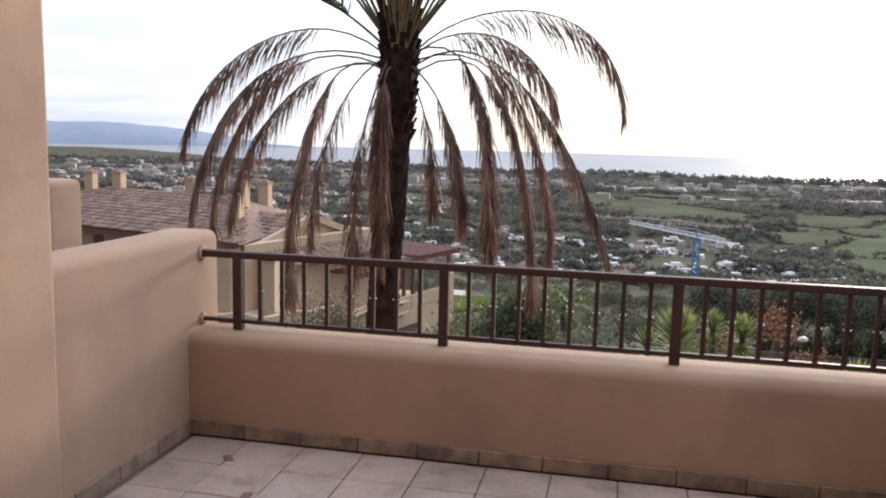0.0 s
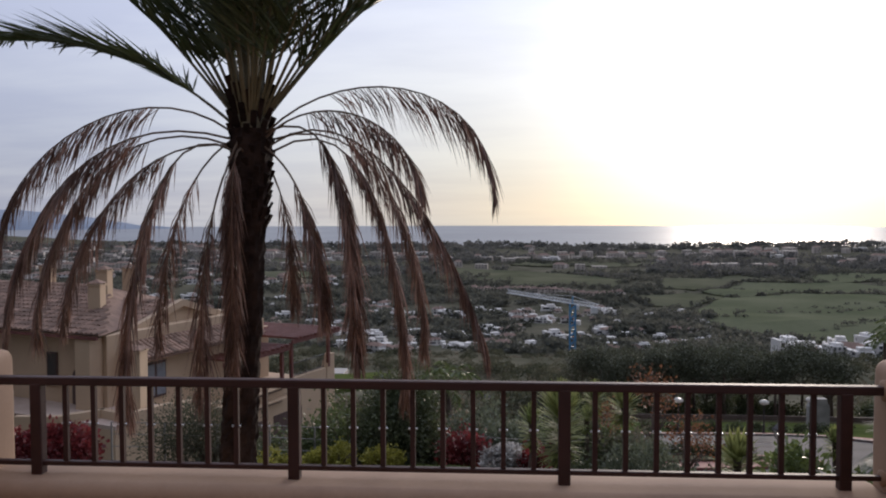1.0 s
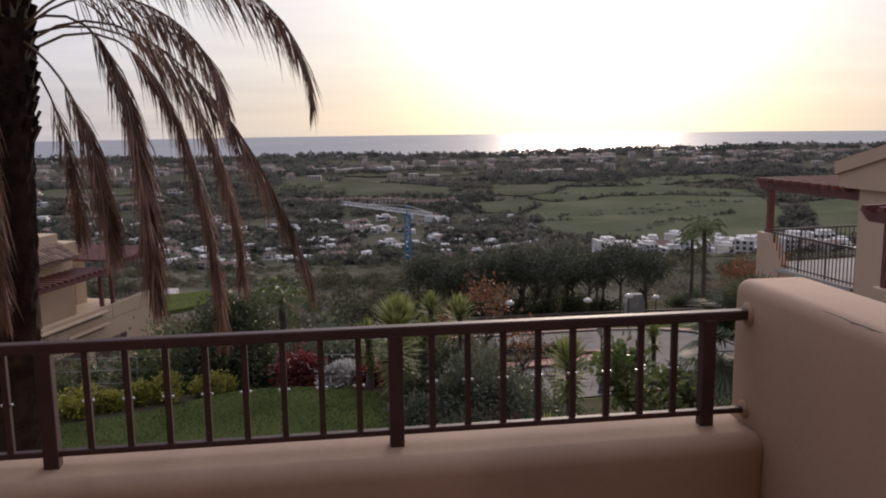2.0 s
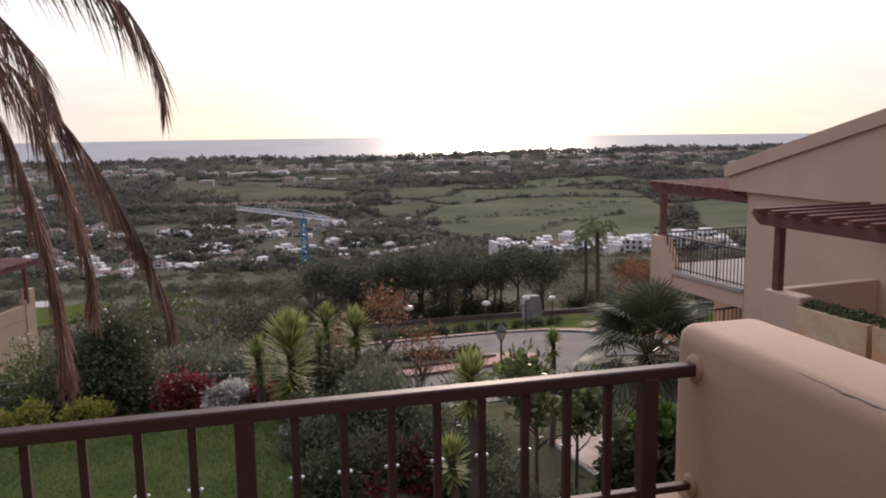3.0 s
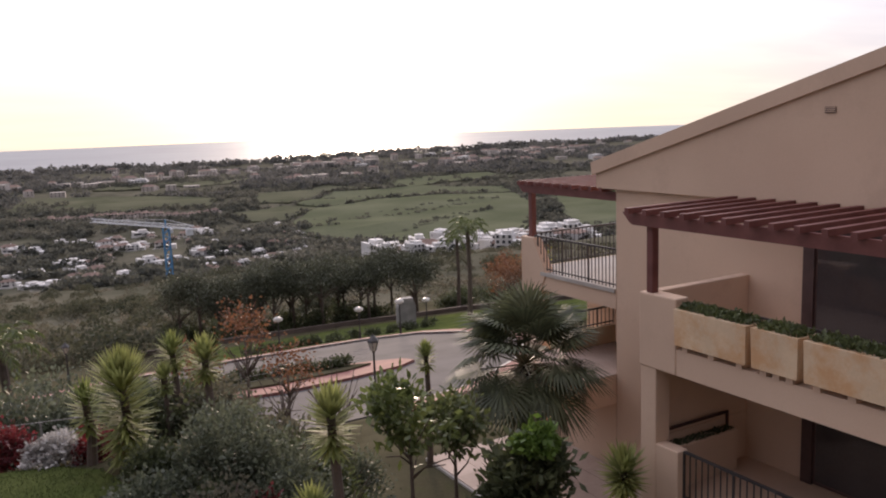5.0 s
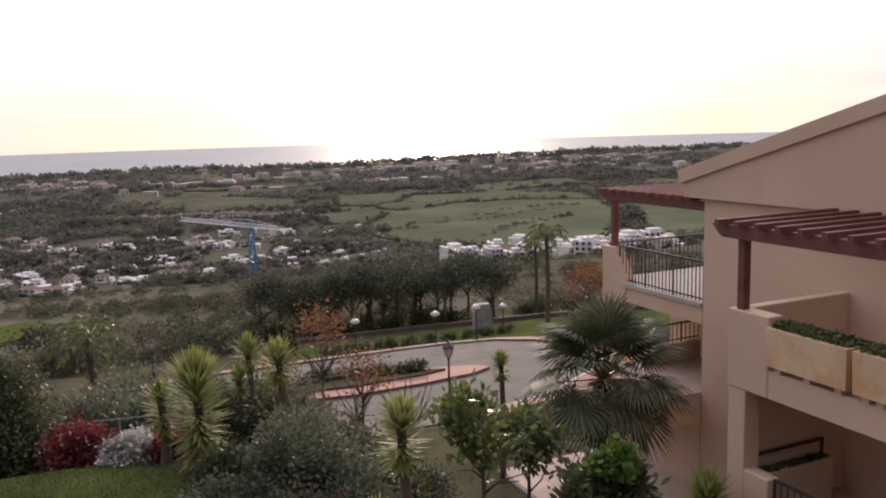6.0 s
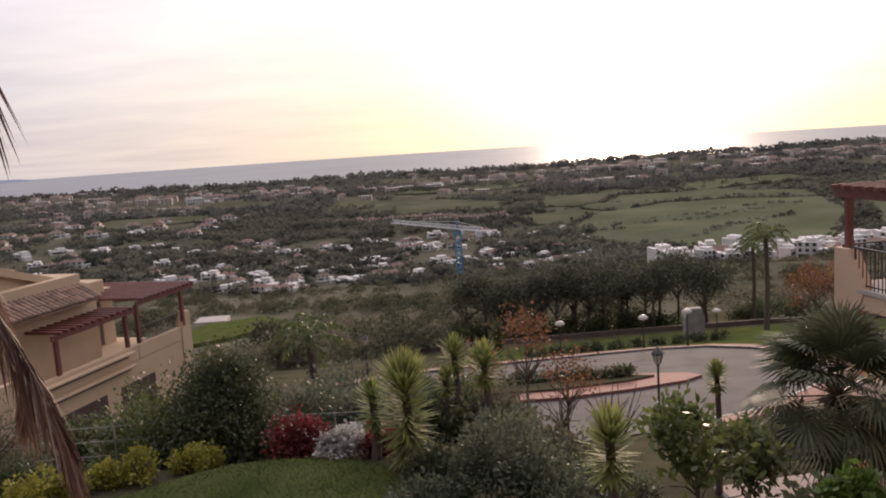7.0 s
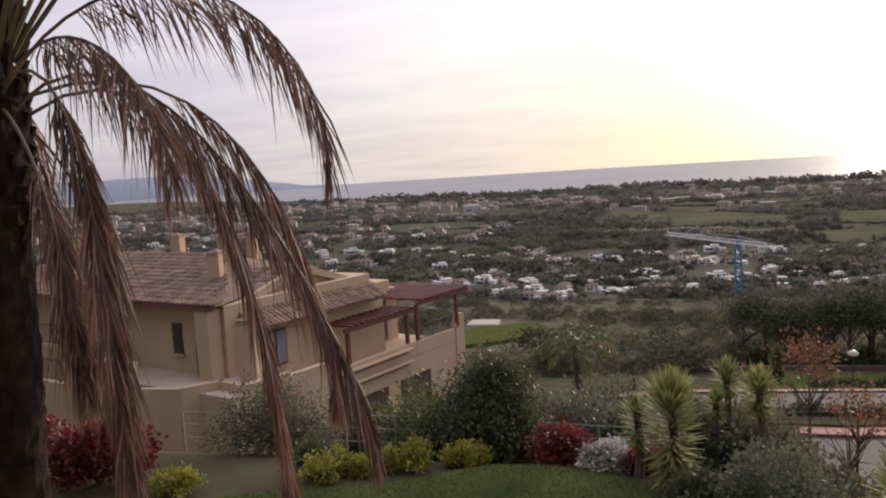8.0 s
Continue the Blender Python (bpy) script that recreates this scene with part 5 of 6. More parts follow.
shrub("olive_shrub", 5.0, 13.4, 0.95, 0.8, 1.5, OLIVELEAF, "grey-green shrub before the yuccas", 5200, 0.085, 0.024, base=-4.5, spread=0.13)
for x, y, a, hh, m in ((3.7, 11.7, 0.5, 0.6, DARKLEAF), (4.4, 9.6, 0.7, 0.9, SCRUBLEAF), (6.3, 10.5, 0.75, 1.2, OLIVELEAF), (5.9, 11.8, 0.8, 1.3, DARKLEAF), (6.8, 9.4, 0.7, 1.0, OLIVELEAF), (3.5, 10.5, 0.55, 0.6, OLIVELEAF), (3.6, 9.2, 0.6, 0.6, DARKLEAF), (7.0, 10.6, 0.6, 0.9, SCRUBLEAF), (6.6, 13.2, 0.8, 1.2, DARKLEAF), (7.4, 14.2, 0.8, 1.1, OLIVELEAF)):
    shrub("bed_shrub", x, y, a, a, hh, m, "loose low shrub in the garden bed", 3200, 0.08, 0.026, group="bed shrubs", spread=0.12)
# slope between the lawn and the road
for i in range(20):
    s = rnd.uniform(0.75, 1.15)
    shrub("slope_shrub", -2.8 + i * 0.42 + rnd.uniform(-0.3, 0.3), rnd.uniform(16.2, 19.6), s, s, s * rnd.uniform(1.6, 2.1), rnd.choice((DARKLEAF, OLIVELEAF, MIDLEAF, SCRUBLEAF)), "tall loose shrub below the garden", 2400, 0.12, 0.04, group="shrubs on the slope", spread=0.2, stems=3)
for i in range(40):
    x = rnd.uniform(-6, 6.5)
    y = rnd.uniform(16, 27)
    if x < 0 and y < 18:
        continue
    m, lab = rnd.choice(((DARKLEAF, "dark green shrub on the slope"), (MIDLEAF, "green shrub on the slope"), (OLIVELEAF, "grey-green shrub on the slope"), (SCRUBLEAF, "brownish shrub on the slope")))
    s = rnd.uniform(0.6, 1.15)
    shrub("slope_shrub", x, y, s, s * 0.9, s * rnd.uniform(0.9, 1.5), m, lab, 1700, 0.13, 0.045, group="shrubs on the slope", spread=0.18, stems=3)
for i in range(26):
    x = rnd.uniform(9, 46)
    shrub("verge_shrub", x, 71.5 + rnd.uniform(0, 7), rnd.uniform(1.2, 2.0), 1.1, rnd.uniform(1.2, 2.2), DARKLEAF, "dark shrub under the pines", 1100, 0.22, 0.07, group="shrubs under the pines", spread=0.3, stems=3)
for x, y, hh, m, n in ((7.2, 23.5, 4.4, ORANGELEAF, 260), (8.6, 24.5, 3.4, ORANGELEAF, 110), (7.9, 21.5, 2.9, ORANGELEAF, 0), (9.4, 23.0, 2.8, ORANGELEAF, 0), (6.0, 24.5, 3.2, ORANGELEAF, 150), (9.2, 20.5, 2.8, ORANGELEAF, 0)):
    tree("autumn_tree", x, y, hh, 0.9, 1.9, m, "slender tree with sparse rust leaves" if n else "slender bare grey tree", n, 0.12, 0.045, 0.055, group="slender trees", limbs=16, spread=0.3, hollow=0.2)


for i in range(18):
    s = rnd.uniform(1.0, 1.5)
    shrub("slope_shrub", -5.5 + i * 0.6 + rnd.uniform(-0.5, 0.5), rnd.uniform(26.5, 32), s, s, s * rnd.uniform(1.3, 1.9), rnd.choice((DARKLEAF, OLIVELEAF, DARKLEAF)), "rounded dark bush above the road", 1700, 0.15, 0.05, group="shrubs on the slope", spread=0.22, stems=3)
for i in range(22):
    s = rnd.uniform(0.8, 1.3)
    shrub("slope_shrub", -7 + i * 0.55 + rnd.uniform(-0.4, 0.4), rnd.uniform(22, 26.5), s, s, s * rnd.uniform(1.5, 2.1), rnd.choice((DARKLEAF, OLIVELEAF, MIDLEAF)), "tall rounded shrub on the slope", 1700, 0.14, 0.045, group="shrubs on the slope", spread=0.2, stems=3)


def feather_palm(x, y, h, r, n=16, label="slim young palm on the slope", seed=1):
    z = ground_z(x, y)
    t = thing("slim_palm", (x, y, z), label, "palm tree", "far palms")
    part("trunk", Geo().tube([(x, y, z - 0.2), (x + 0.1, y, z + h * 0.5), (x, y, z + h)], [r * 0.13, r * 0.10, r * 0.09], 8), TWIG, t)
    c = Vector((x, y, z + h))
    for i in range(n):
        w = i * 2.399 + seed
        el = radians(70 - 75 * i / n)
        o = Vector((math.cos(w), math.sin(w), 0))
        p1 = c + (o * math.cos(el) + Vector((0, 0, math.sin(el)))) * r * 0.6
        p3 = c + o * r * (0.5 + 0.5 * math.cos(el)) + Vector((0, 0, r * (math.sin(el) - 0.45)))
        frond(t, (c, p1, (p1 + p3) / 2 + Vector((0, 0, r * 0.15)), p3), 22, r * 0.30, 0.5, GRIB, BROADLEAF, "", 500 + i + seed * 50, 0.1, r * 0.018)


feather_palm(0.0, 31.5, 4.4, 1.6, 18, seed=2)
feather_palm(33.4, 62.0, 7.6, 2.0, 22, "tall slim palm behind the road", 3)
feather_palm(37.0, 72.0, 7.0, 1.8, 18, "tall slim palm behind the road", 4)
for i in range(22):
    x = 11.0 + i * 1.02 + rnd.uniform(-0.8, 0.8)
    tree("pine_tree", x, 75 + rnd.uniform(-4, 5), rnd.uniform(4.9, 6.4) + 0.8 * smooth01((x - 14) / 8), rnd.uniform(2.0, 3.1), rnd.uniform(3.0, 4.6), PINELEAF, "dark green umbrella pine behind the verge", 3200, 0.24, 0.06, 0.16, group="pines", spread=0.5, limbs=6)
for i in range(6):
    tree("autumn_tree", 38 + i * 1.7, 68 + rnd.uniform(-4, 4), rnd.uniform(4.5, 6), 1.7, 3.4, ORANGELEAF if i < 5 else YELLOWLEAF, "rust-leaved tree behind the grass verge", 700, 0.20, 0.08, 0.10, group="rust-leaved trees", spread=0.4)
for i in range(10):
    shrub("hedge_shrub", 13 + i * 1.5, 55.0 + 0.12 * (i - 5), 0.9, 0.5, 0.7, DARKLEAF, "low clipped dark hedge on the verge", 700, 0.14, 0.05, group="verge hedge", spread=0.12, stems=2)
shrub("conifer", 10.9, 57.0, 0.5, 0.5, 3.1, DARKLEAF, "narrow dark green conifer beside the road", 2200, 0.13, 0.04, spread=0.12, stems=3)
for i in range(16):
    shrub("island_shrub", 3.4 + i * 0.78, 41.2 - 0.06 * i + rnd.uniform(-0.15, 0.15), 0.7, 0.55, rnd.uniform(0.75, 1.0), DARKLEAF if i > 5 else SCRUBLEAF, "clipped dark hedge plant on the traffic island", 900, 0.13, 0.05, group="island shrubs", spread=0.14, stems=2)


# ---- scrub hillside and far woods ----
def clump_field(name, pts, sizes, per, mat_, label, category, seed, leaf_k=0.5):
    """Many small bushes or trees, each a loose bunch of leaf sprays on the ground."""
    r2 = np.random.default_rng(seed)
    pts, sizes = np.array(pts), np.array(sizes)
    d = r2.normal(size=(len(pts), per, 3))
    d /= np.linalg.norm(d, axis=2)[:, :, None]
    d[:, :, 2] = np.abs(d[:, :, 2]) * 1.05 - 0.15
    k = r2.uniform(0.45, 1.0, (len(pts), per))
    P = pts[:, None, :] + d * k[:, :, None] * sizes[:, None, None] * np.array([1, 1, 0.95]) + np.array([0, 0, 0.3]) * sizes[:, None, None]
    P = P.reshape(-1, 3)
    S = np.repeat(sizes, per)
    D = r2.normal(size=P.shape) * 0.7 + d.reshape(-1, 3)
    D /= np.linalg.norm(D, axis=1)[:, None]
    Q = np.cross(D, r2.normal(size=P.shape))
    Q /= np.linalg.norm(Q, axis=1)[:, None]
    L, W = (S * leaf_k)[:, None], (S * leaf_k * 0.42)[:, None]
    V = np.stack([P - D * L * 0.5, P + Q * W, P + D * L * 0.5, P - Q * W], 1).reshape(-1, 3)
    g = Geo().arrays(V, np.arange(len(V)).reshape(-1, 4))
    tagged(new(name, mesh_of(name, g, mat_, (0, 0, 0))), label, category, kind="stuff")


def scatter(n, x0, x1, y0, y1, lo, hi, seed, keep=None, lift=0.0):
    r = random.Random(seed)
    pts, sizes = [], []
    while len(pts) < n:
        x, y = r.uniform(x0, x1), y0 * (y1 / y0) ** r.random()
        if keep and not keep(x, y):
            continue
        s = r.uniform(lo, hi)
        pts.append((x, y, ground_z(x, y) + lift * s))
        sizes.append(s)
    return pts, sizes


def in_view(x, y):
    return -1.15 * y - 10 < x < 1.35 * y + 10


def patchy(sc, cut, off=0.0):
    return lambda x, y: in_view(x, y) and noise.noise(Vector((x / sc, y / sc, off))) > cut


FIELDS = [([(128, 505), (143, 575), (185, 660), (250, 690), (330, 690), (372, 660), (330, 545), (232, 402), (160, 430)], FIELD),
          ([(200, 672), (180, 715), (240, 800), (310, 800), (392, 720), (378, 672), (330, 702), (252, 702)], FIELD),
          ([(118, 600), (105, 668), (165, 705), (190, 668), (140, 590)], FIELD_B), ([(-60, 820), (-55, 1020), (60, 965), (140, 850), (112, 768), (30, 775)], FIELD_B),
          ([(150, 740), (170, 850), (260, 900), (300, 820), (235, 812), (176, 725)], FIELD_B), ([(280, 425), (375, 600), (470, 640), (520, 540), (400, 430), (315, 400)], FIELD),
          ([(-330, 860), (-310, 960), (-200, 960), (-180, 880)], FIELD_B), ([(20, 1080), (30, 1160), (220, 1180), (250, 1090)], FIELD_B), ([(330, 830), (340, 930), (470, 950), (500, 850)], FIELD)]


def off_field(x, y):
    return not (0.34 * y < x < 0.7 * y and 265 < y < 425) and not any(inside(x, y, shape) for shape, _ in FIELDS)


for shape, m in FIELDS:
    sheet("field", shape, 1.5, m, "wide green pasture in the valley", "field", 30)
hedge_pts, hedge_sizes = [], []
tracks = [[(143, 575), (232, 560), (300, 600)], [(170, 640), (260, 610), (345, 620)], [(190, 470), (240, 520), (290, 545)], [(215, 740), (300, 745), (370, 700)]]
hg = random.Random(31)
for shape in [f[0] for f in FIELDS] + tracks:
    for (ax, ay), (bx, by) in zip(shape, shape[1:] + shape[:1]):
        if hg.random() < 0.25:
            continue
        n = int(math.dist((ax, ay), (bx, by)) / 4)
        for i in range(n):
            if hg.random() < 0.3:
                continue
            x, y = ax + (bx - ax) * i / n + hg.uniform(-3, 3), ay + (by - ay) * i / n + hg.uniform(-3, 3)
            hedge_pts.append((x, y, ground_z(x, y)))
            hedge_sizes.append(hg.uniform(1.2, 3.4))
for cx, cy, rx, ry, n in ((85, 470, 24, 14, 110), (-60, 760, 60, 110, 420), (-75, 640, 50, 40, 200), (150, 422, 10, 6, 14), (118, 520, 30, 16, 70), (-150, 560, 60, 40, 200), (300, 960, 110, 60, 240), (80, 1180, 160, 60, 260)):
    for i in range(n):
        x, y = cx + hg.gauss(0, 0.55) * rx, cy + hg.gauss(0, 0.55) * ry
        hedge_pts.append((x, y, ground_z(x, y)))
        hedge_sizes.append(hg.uniform(2.5, 6.0))
clump_field("hedgerows", hedge_pts, hedge_sizes, 46, FARLEAF, "dark hedgerows and copses between the pastures", "hedgerow", 8, 0.36)

open_slope = lambda x, y: in_view(x, y) and not (-33 < x < -12 and 92 < y < 152) and not (8 < x < 48 and y < 80)
clump_field("hillside_scrub", *scatter(2600, -120, 130, 62, 330, 0.5, 1.5, 21, open_slope), 90, SCRUBLEAF, "low brownish scrub covering the hillside", "scrub", 1, 0.22)
clump_field("hillside_bushes", *scatter(760, -120, 130, 64, 330, 1.2, 3.0, 22, lambda x, y: patchy(26, 0.02)(x, y) and open_slope(x, y)), 260, BUSHLEAF, "mounded olive bushes on the hillside", "bushes", 2, 0.16)
clump_field("valley_woods", *scatter(10000, -800, 750, 335, 980, 2.2, 5.0, 23, lambda x, y: patchy(75, -0.14, 4)(x, y) and off_field(x, y)), 28, FARLEAF, "dark woods between the valley houses", "woods", 3)
clump_field("coast_woods", *scatter(8000, -1900, 1900, 880, 1800, 4, 8.5, 24, lambda x, y: patchy(200, -0.08, 8)(x, y) and y < shore(x) - 40 and off_field(x, y)), 20, HAZED_COASTLEAF, "dark wooded ridge along the coast", "woods", 4)
clump_field("shore_trees", *scatter(900, -1700, 1800, 1640, 1760, 7, 13, 25, in_view), 22, HAZED_COASTLEAF, "tall trees along the shore", "woods", 5)


# ---- far houses ----
def far_house(w, d, h, wall_mat, roof_mat, storeys, label, wins, flat=False):
    t = thing("house", (0, 0, 0), label, "house", "valley houses")
    part("wall", Geo().box(-w / 2, -d / 2, -3, w / 2, d / 2, h), wall_mat, t)
    part("wing", Geo().box(w * 0.5, -d * 0.62, -3, w * 0.86, d * 0.2, h * 0.62), wall_mat, t)
    part("terrace_wall", Geo().box(-w * 0.62, -d * 0.95, -3, w * 0.3, -d * 0.88, 0.9), wall_mat, t)
    part("chimney", Geo().box(w * 0.12, d * 0.1, h, w * 0.12 + 0.8, d * 0.1 + 0.8, h + d * 0.2 + 0.7), wall_mat, t)
    # a dark sheet on the wall stands in for the shade of a porch
    part("porch_shade_sheet", Geo().box(-w * 0.42, -d / 2 - 0.05, 0.1, -w * 0.05, -d / 2 - 0.004, 2.3), PANE_AND_SHADE, t)
    if flat:
        part("upper_storey", Geo().box(-w * 0.1, -d * 0.3, h, w * 0.42, d * 0.45, h + 1.9), wall_mat, t)
        part("parapet", Geo().box(-w / 2 - 0.1, -d / 2 - 0.1, h, -w * 0.32, d / 2 + 0.1, h + 0.8), wall_mat, t)
    else:
        part("roof", Geo().put([(-w / 2 - 0.4, -d / 2 - 0.4, h), (w / 2 + 0.4, -d / 2 - 0.4, h), (w / 2 + 0.4, d / 2 + 0.4, h), (-w / 2 - 0.4, d / 2 + 0.4, h), (-w * 0.25, 0, h + d * 0.24), (w * 0.25, 0, h + d * 0.24)],
                                  [(0, 1, 5, 4), (1, 2, 5), (2, 3, 4, 5), (3, 0, 4), (3, 2, 1, 0)]), roof_mat, t)
    for s in range(storeys):
        for i in range(wins):
            x = -w / 2 + w * (i + 0.5) / wins
            z = s * 2.9 + 0.8
            part("window", Geo().box(x - 0.8, -d / 2 - 0.06, z - 0.2, x + 0.8, -d / 2 - 0.01, z + 1.5), PANE_AND_SHADE, t)
    return t


kinds = [far_house(15, 9, 3.4, WHITE, FARROOF, 1, "white flat-roofed villa in the valley", 3, True),
         far_house(13, 8, 5.4, WHITE, FARROOF, 2, "white villa with a flat roof terrace", 3, True),
         far_house(13, 9, 5.0, WHITE, FARROOF, 2, "white villa with a clay hipped roof", 3),
         far_house(9, 8, 3.2, CREAM, FARROOF, 1, "cream cottage with a clay hipped roof", 2),
         far_house(10, 9, 8.4, WHITE, FARROOF, 3, "white terraced apartment block with roof terraces", 3, True),
         far_house(8, 9, 5.6, CREAM, FARROOF, 2, "pinkish terraced house with a clay roof", 2),
         far_house(26, 12, 9.0, WHITE, FARROOF, 3, "long white building near the coast", 6, True)]
placed = {}


def settle_house(k, x, y, turn, scale=1.0):
    m = pose(x, y, ground_z(x, y), 0, 0, turn) @ Matrix.Scale(scale, 4)
    if k not in placed:
        placed[k] = 1
        kinds[k].matrix_basis = m
        return
    c = copy_thing(kinds[k], pose(x, y, ground_z(x, y), 0, 0, turn))
    c.scale = (scale, scale, scale)


hr = random.Random(77)
garden_pts, garden_sizes = [], []


def villa(k, x, y, turn, scale, trees=3):
    """A house in its own garden of dark trees."""
    settle_house(k, x, y, turn, scale)
    for _ in range(trees):
        gx, gy = x + hr.uniform(-8, 8), y + hr.uniform(-9, 2)
        garden_pts.append((gx, gy, ground_z(gx, gy)))
        garden_sizes.append(hr.uniform(1.0, 3.0))


for k in range(7):
    placed.pop(k, None)
for i in range(150):   # villas below the hillside
    y = 362 + 215 * hr.random() ** 1.3
    x = y * hr.uniform(-0.20, 0.27)
    if not (20 < x < 52 and y < 400) and off_field(x, y):
        villa(hr.choice((0, 0, 1, 2, 3, 3)), x, y, hr.uniform(-40, 40), hr.uniform(0.42, 0.68), 4)
for i in range(46):   # villas further left
    villa(hr.choice((0, 1, 2, 3, 3)), hr.uniform(-250, -80), hr.uniform(430, 650), hr.uniform(-40, 40), hr.uniform(0.55, 0.85), 3)
for i in range(72):   # stepped white blocks
    ty = 285 + (i // 18) * 34 + hr.uniform(-14, 14)
    villa(hr.choice((1, 4, 4, 2)), ty * (0.37 + 0.33 * (i % 18) / 18) + hr.uniform(-4, 4), ty, hr.uniform(-50, 40), hr.uniform(0.50, 0.85), 4)
for i in range(26):   # a long pink row
    settle_house(5, -42 + i * 5.9, 728 - i * 1.3 + 4 * math.sin(i * 0.4) + hr.uniform(-3, 3), hr.uniform(-8, 8), hr.uniform(0.62, 0.78))
for i in range(44):   # rows on the left
    settle_house(hr.choice((1, 2, 2, 5)), hr.uniform(-560, -140), hr.uniform(560, 900), hr.uniform(-40, 40), hr.uniform(0.8, 1.1))
for i in range(4):
    settle_house(4, hr.uniform(130, 220), hr.uniform(340, 390), hr.uniform(-35, 20), 0.6)
clump_field("garden_trees", garden_pts, garden_sizes, 90, GARDENLEAF, "dark garden trees and hedges among the villas", "trees", 9, 0.24)
for i in range(10):
    settle_house(6, hr.uniform(-400, 900), hr.uniform(1050, 1550), hr.uniform(-25, 25), hr.uniform(0.7, 1.0))


def far_town():
    """The houses too far off to tell apart: walls, clay roofs and windows."""
    walls, roofs, panes = Geo(), Geo(), Geo()
    spots = [(hr.uniform(-900, -230), hr.uniform(850, 1450), 1.0) for _ in range(130)]
    spots += [(-500 - 1500 * hr.random(), hr.uniform(900, 1750), 1.1) for _ in range(330)]
    spots += [(hr.uniform(-900, 1400), hr.uniform(1000, 1600), 1.0) for _ in range(120)]
    for cx, cy, n in ((-150, 1250, 22), (140, 1330, 18), (430, 1400, 26), (760, 1300, 34), (620, 1150, 22), (-420, 1380, 16), (300, 1080, 12)):
        spots += [(cx + hr.gauss(0, 60), cy + hr.gauss(0, 25), 1.2) for _ in range(n)]
    for x, y, k in spots:
        if not off_field(x, y):
            continue
        w, d, hh = k * hr.uniform(7, 20), k * hr.uniform(7, 10), k * hr.choice((3.2, 5.8, 5.8, 8.6))
        z = ground_z(x, y)
        fr = at((x, y), hr.uniform(-30, 30))
        walls.fr = roofs.fr = panes.fr = fr
        walls.box(-w / 2, -d / 2, z - 4, w / 2, d / 2, z + hh)
        if hr.random() < 0.4:
            roofs.put([(-w / 2, -d / 2, z + hh + 0.02), (w / 2, -d / 2, z + hh + 0.02), (w / 2, d / 2, z + hh + 0.02), (-w / 2, d / 2, z + hh + 0.02), (-w * 0.3, 0, z + hh + d * 0.25), (w * 0.3, 0, z + hh + d * 0.25)],
                      [(0, 1, 5, 4), (1, 2, 5), (2, 3, 4, 5), (3, 0, 4)])
        for i in range(max(2, int(w / 4))):
            for s in range(int(hh / 2.8)):
                xx = -w / 2 + w * (i + 0.5) / max(2, int(w / 4))
                panes.box(xx - 0.6, -d / 2 - 0.06, z + s * 2.8 + 0.8, xx + 0.6, -d / 2 - 0.01, z + s * 2.8 + 2.2)
    town = thing("far_town", (0, 1200, -72), "pale houses with clay roofs scattered along the coast", "town", kind="stuff")
    for name, g, m in (("wall", walls, CREAM), ("roof", roofs, FARROOF), ("window", panes, PANE_AND_SHADE)):
        part(name, g, m, town, kind="stuff")


far_town()


# ---- tower crane ----
def build_crane():
    x, y, zt = 34.4, 345.0, -38.0
    z0 = ground_z(x, y)
    c = thing("tower_crane", (x, y, z0), "blue tower crane with a pale lattice jib", "crane")
    w = 1.15
    mast = Geo()
    for sx in (-w, w):
        for sy in (-w, w):
            mast.bar((x + sx, y + sy, z0), (x + sx, y + sy, zt + 1), 0.5)
    n = 12
    for i in range(n):
        a, b = z0 + (zt - z0) * i / n, z0 + (zt - z0) * (i + 1) / n
        s = 1 if i % 2 else -1
        mast.bar((x - w * s, y - w, a), (x + w * s, y - w, b), 0.34)
        mast.bar((x - w * s, y + w, a), (x + w * s, y + w, b), 0.34)
        mast.bar((x - w, y - w * s, a), (x - w, y + w * s, b), 0.34)
        mast.bar((x + w, y - w * s, a), (x + w, y + w * s, b), 0.34)
    part("mast", mast, BLUE, c)
    d = Vector((-27, 46, 0)).normalized()
    s = Vector((d.y, -d.x, 0))
    top = Vector((x, y, zt + 1))
    jib = Geo()
    for k0, k1, nm in ((0, 53, 22), (0, -18, 8)):
        for i in range(nm):
            a, b = top + d * (k0 + (k1 - k0) * i / nm), top + d * (k0 + (k1 - k0) * (i + 1) / nm)
            up = Vector((0, 0, 1.5))
            for q in (-0.8, 0.8):
                jib.bar(a + s * q, b + s * q, 0.26)
                jib.bar(a + s * q, (a + b) / 2 + up, 0.14)
                jib.bar((a + b) / 2 + up, b + s * q, 0.14)
            jib.bar(a + up, b + up, 0.26)
    part("jib", jib, PALE, c, "pale lattice jib")
    part("tower_head", Geo().bar(top, top + Vector((0, 0, 3.2)), 0.6), BLUE, c)
    for k in (34, -16):
        part("tie_rod", Geo().bar(top + Vector((0, 0, 3.2)), top + d * k + Vector((0, 0, 1.5)), 0.14), PALE, c)
    e = top - d * 15
    part("counterweight", Geo().box(e.x - 1.3, e.y - 1.3, e.z - 2.4, e.x + 1.3, e.y + 1.3, e.z - 0.1), PALE, c)
    part("cab", Geo().rbox(x + 1.0, y - 1.2, zt - 1.6, x + 2.6, y + 0.6, zt + 0.4, 0.1, 1), PALE, c)


build_crane()

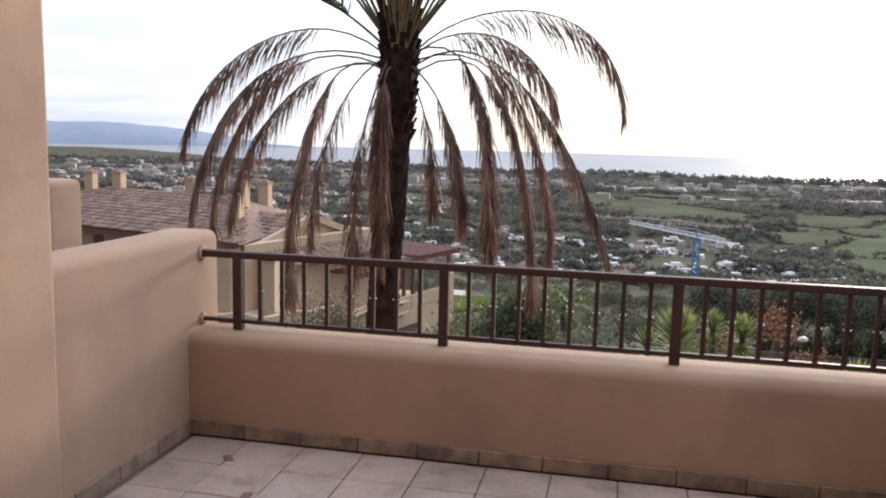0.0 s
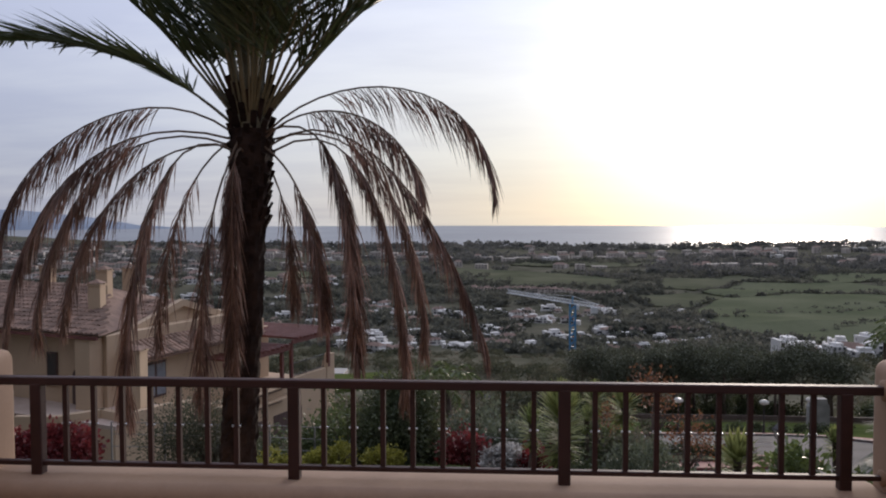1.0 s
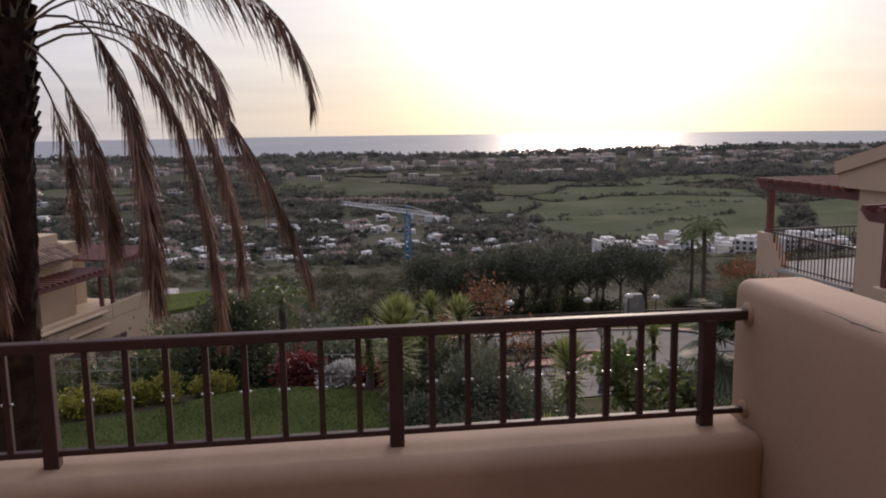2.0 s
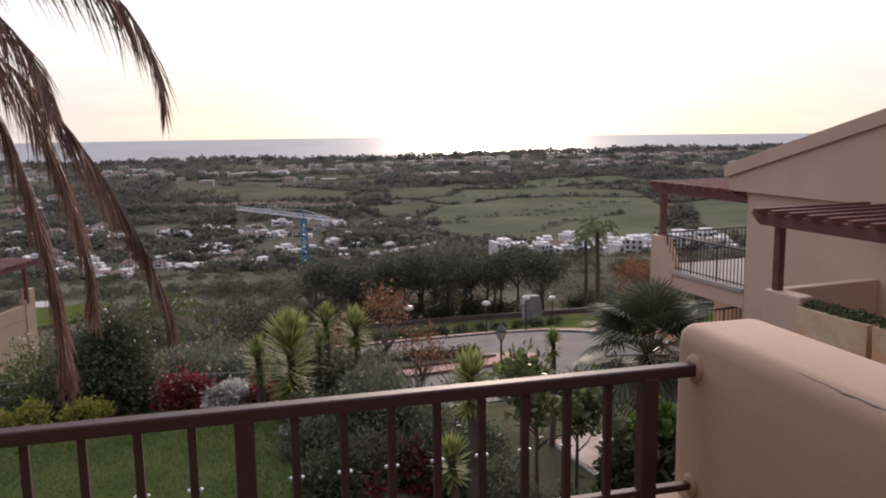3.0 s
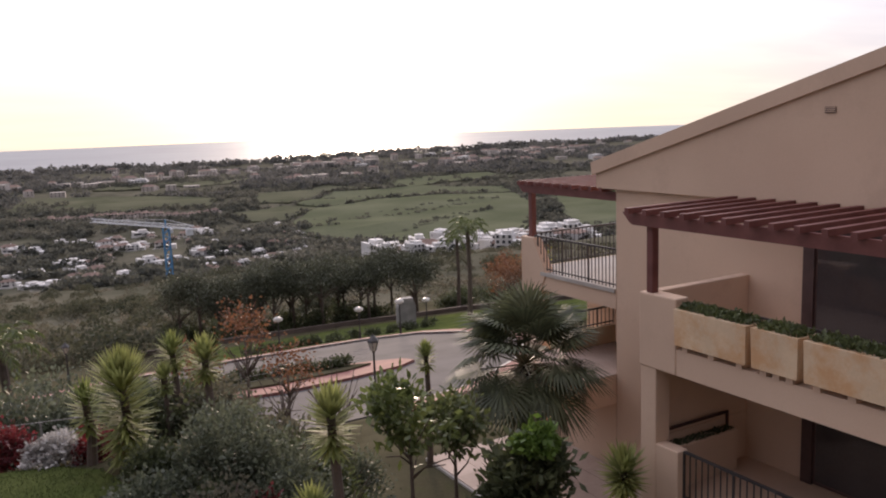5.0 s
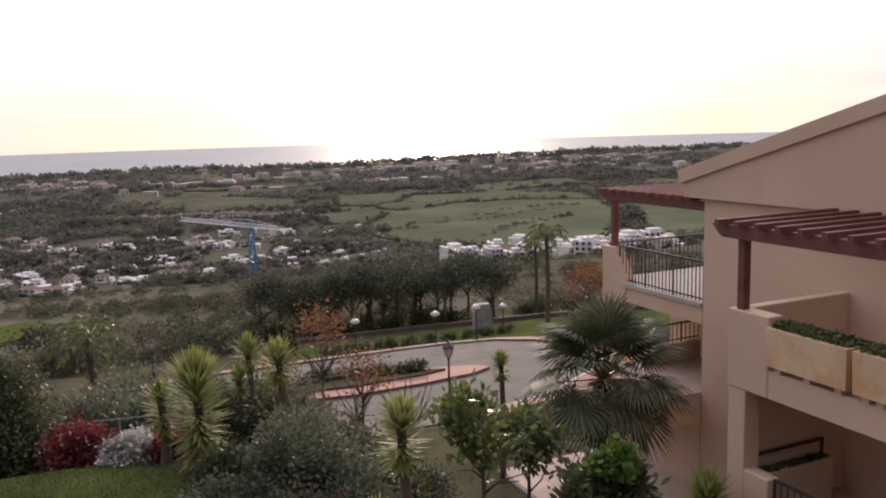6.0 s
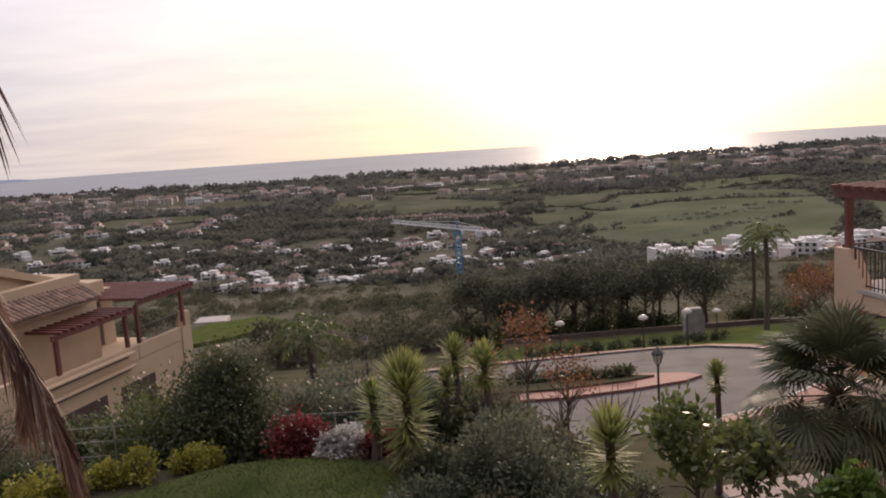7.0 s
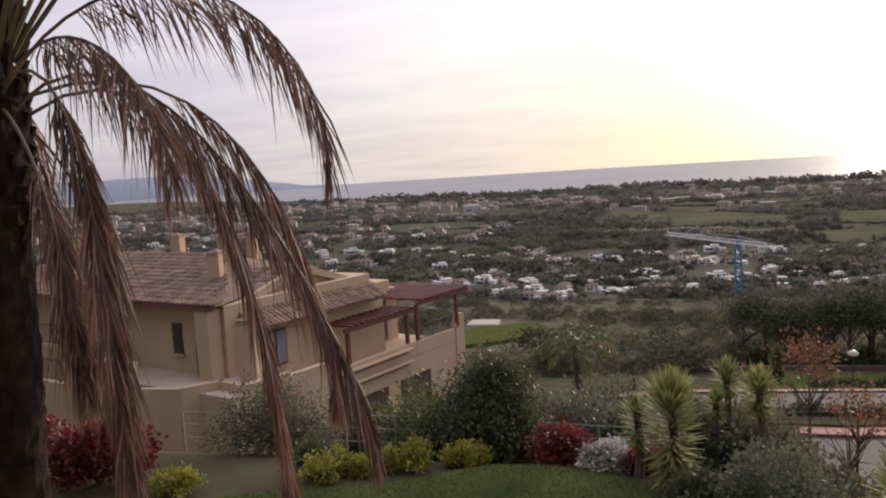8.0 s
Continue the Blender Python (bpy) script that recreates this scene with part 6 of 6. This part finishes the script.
# ---- terrace tiles and skirting ----
tile_mesh = mesh_of("floor_tile", Geo().rbox(-0.1515, -0.1515, -0.012, 0.1515, 0.1515, 0.0, 0.004, 1), TILE, (0, 0, 0))
tr = random.Random(9)
for i in range(12):
    for j in range(17):
        x, y = 0.037 + 0.1515 + i * 0.3075, -0.175 - 0.1515 - j * 0.3075
        if x > XR - 0.1:
            continue
        ob = new("floor_tile", tile_mesh)
        ob.parent = floor_ob
        ob.location = Vector((x, y, -0.045 + tr.uniform(-0.0015, 0.0015))) - LOC[floor_ob.name]
        ob.rotation_euler = (tr.uniform(-0.003, 0.003), tr.uniform(-0.003, 0.003), tr.uniform(-0.004, 0.004))


def skirting():
    s = thing("baseboard", (XR / 2, -0.16, 0), "dirty stone skirting tiles with mould", "skirting", kind="structure")
    for i in range(12):
        x = i * 0.306
        part("skirting_tile", Geo().rbox(x + 0.003, -0.162, -0.044, min(XR, x + 0.303), -0.1505, 0.030 + tr.uniform(-0.004, 0.004), 0.003, 1), SKIRT, s)
    for i in range(4):
        y = -0.165 - i * 0.306
        part("skirting_tile", Geo().rbox(0.0005, max(-1.15, y - 0.303), -0.044, 0.012, y - 0.003, 0.030, 0.003, 1), SKIRT, s)
    for i in range(17):
        y = -0.165 - i * 0.306
        part("skirting_tile", Geo().rbox(XR - 0.012, y - 0.303, -0.044, XR - 0.0005, y - 0.003, 0.030, 0.003, 1), SKIRT, s)


skirting()
for x, y, a in ((0.62, -0.78, 20), (0.35, -0.42, 75), (1.9, -1.1, 140), (2.7, -0.7, 10), (1.2, -1.9, 60)):
    g = Geo().put([(x + 0.045 * math.cos(a), y + 0.045 * math.sin(a), -0.036), (x - 0.02 * math.sin(a), y + 0.02 * math.cos(a), -0.026), (x - 0.04 * math.cos(a), y - 0.04 * math.sin(a), -0.034), (x + 0.02 * math.sin(a), y - 0.02 * math.cos(a), -0.041)], [(0, 1, 2), (0, 2, 3)])
    solid("dry_leaf", g, DEAD, "small curled dry leaf on the tiles", "leaf", group="dry leaves")
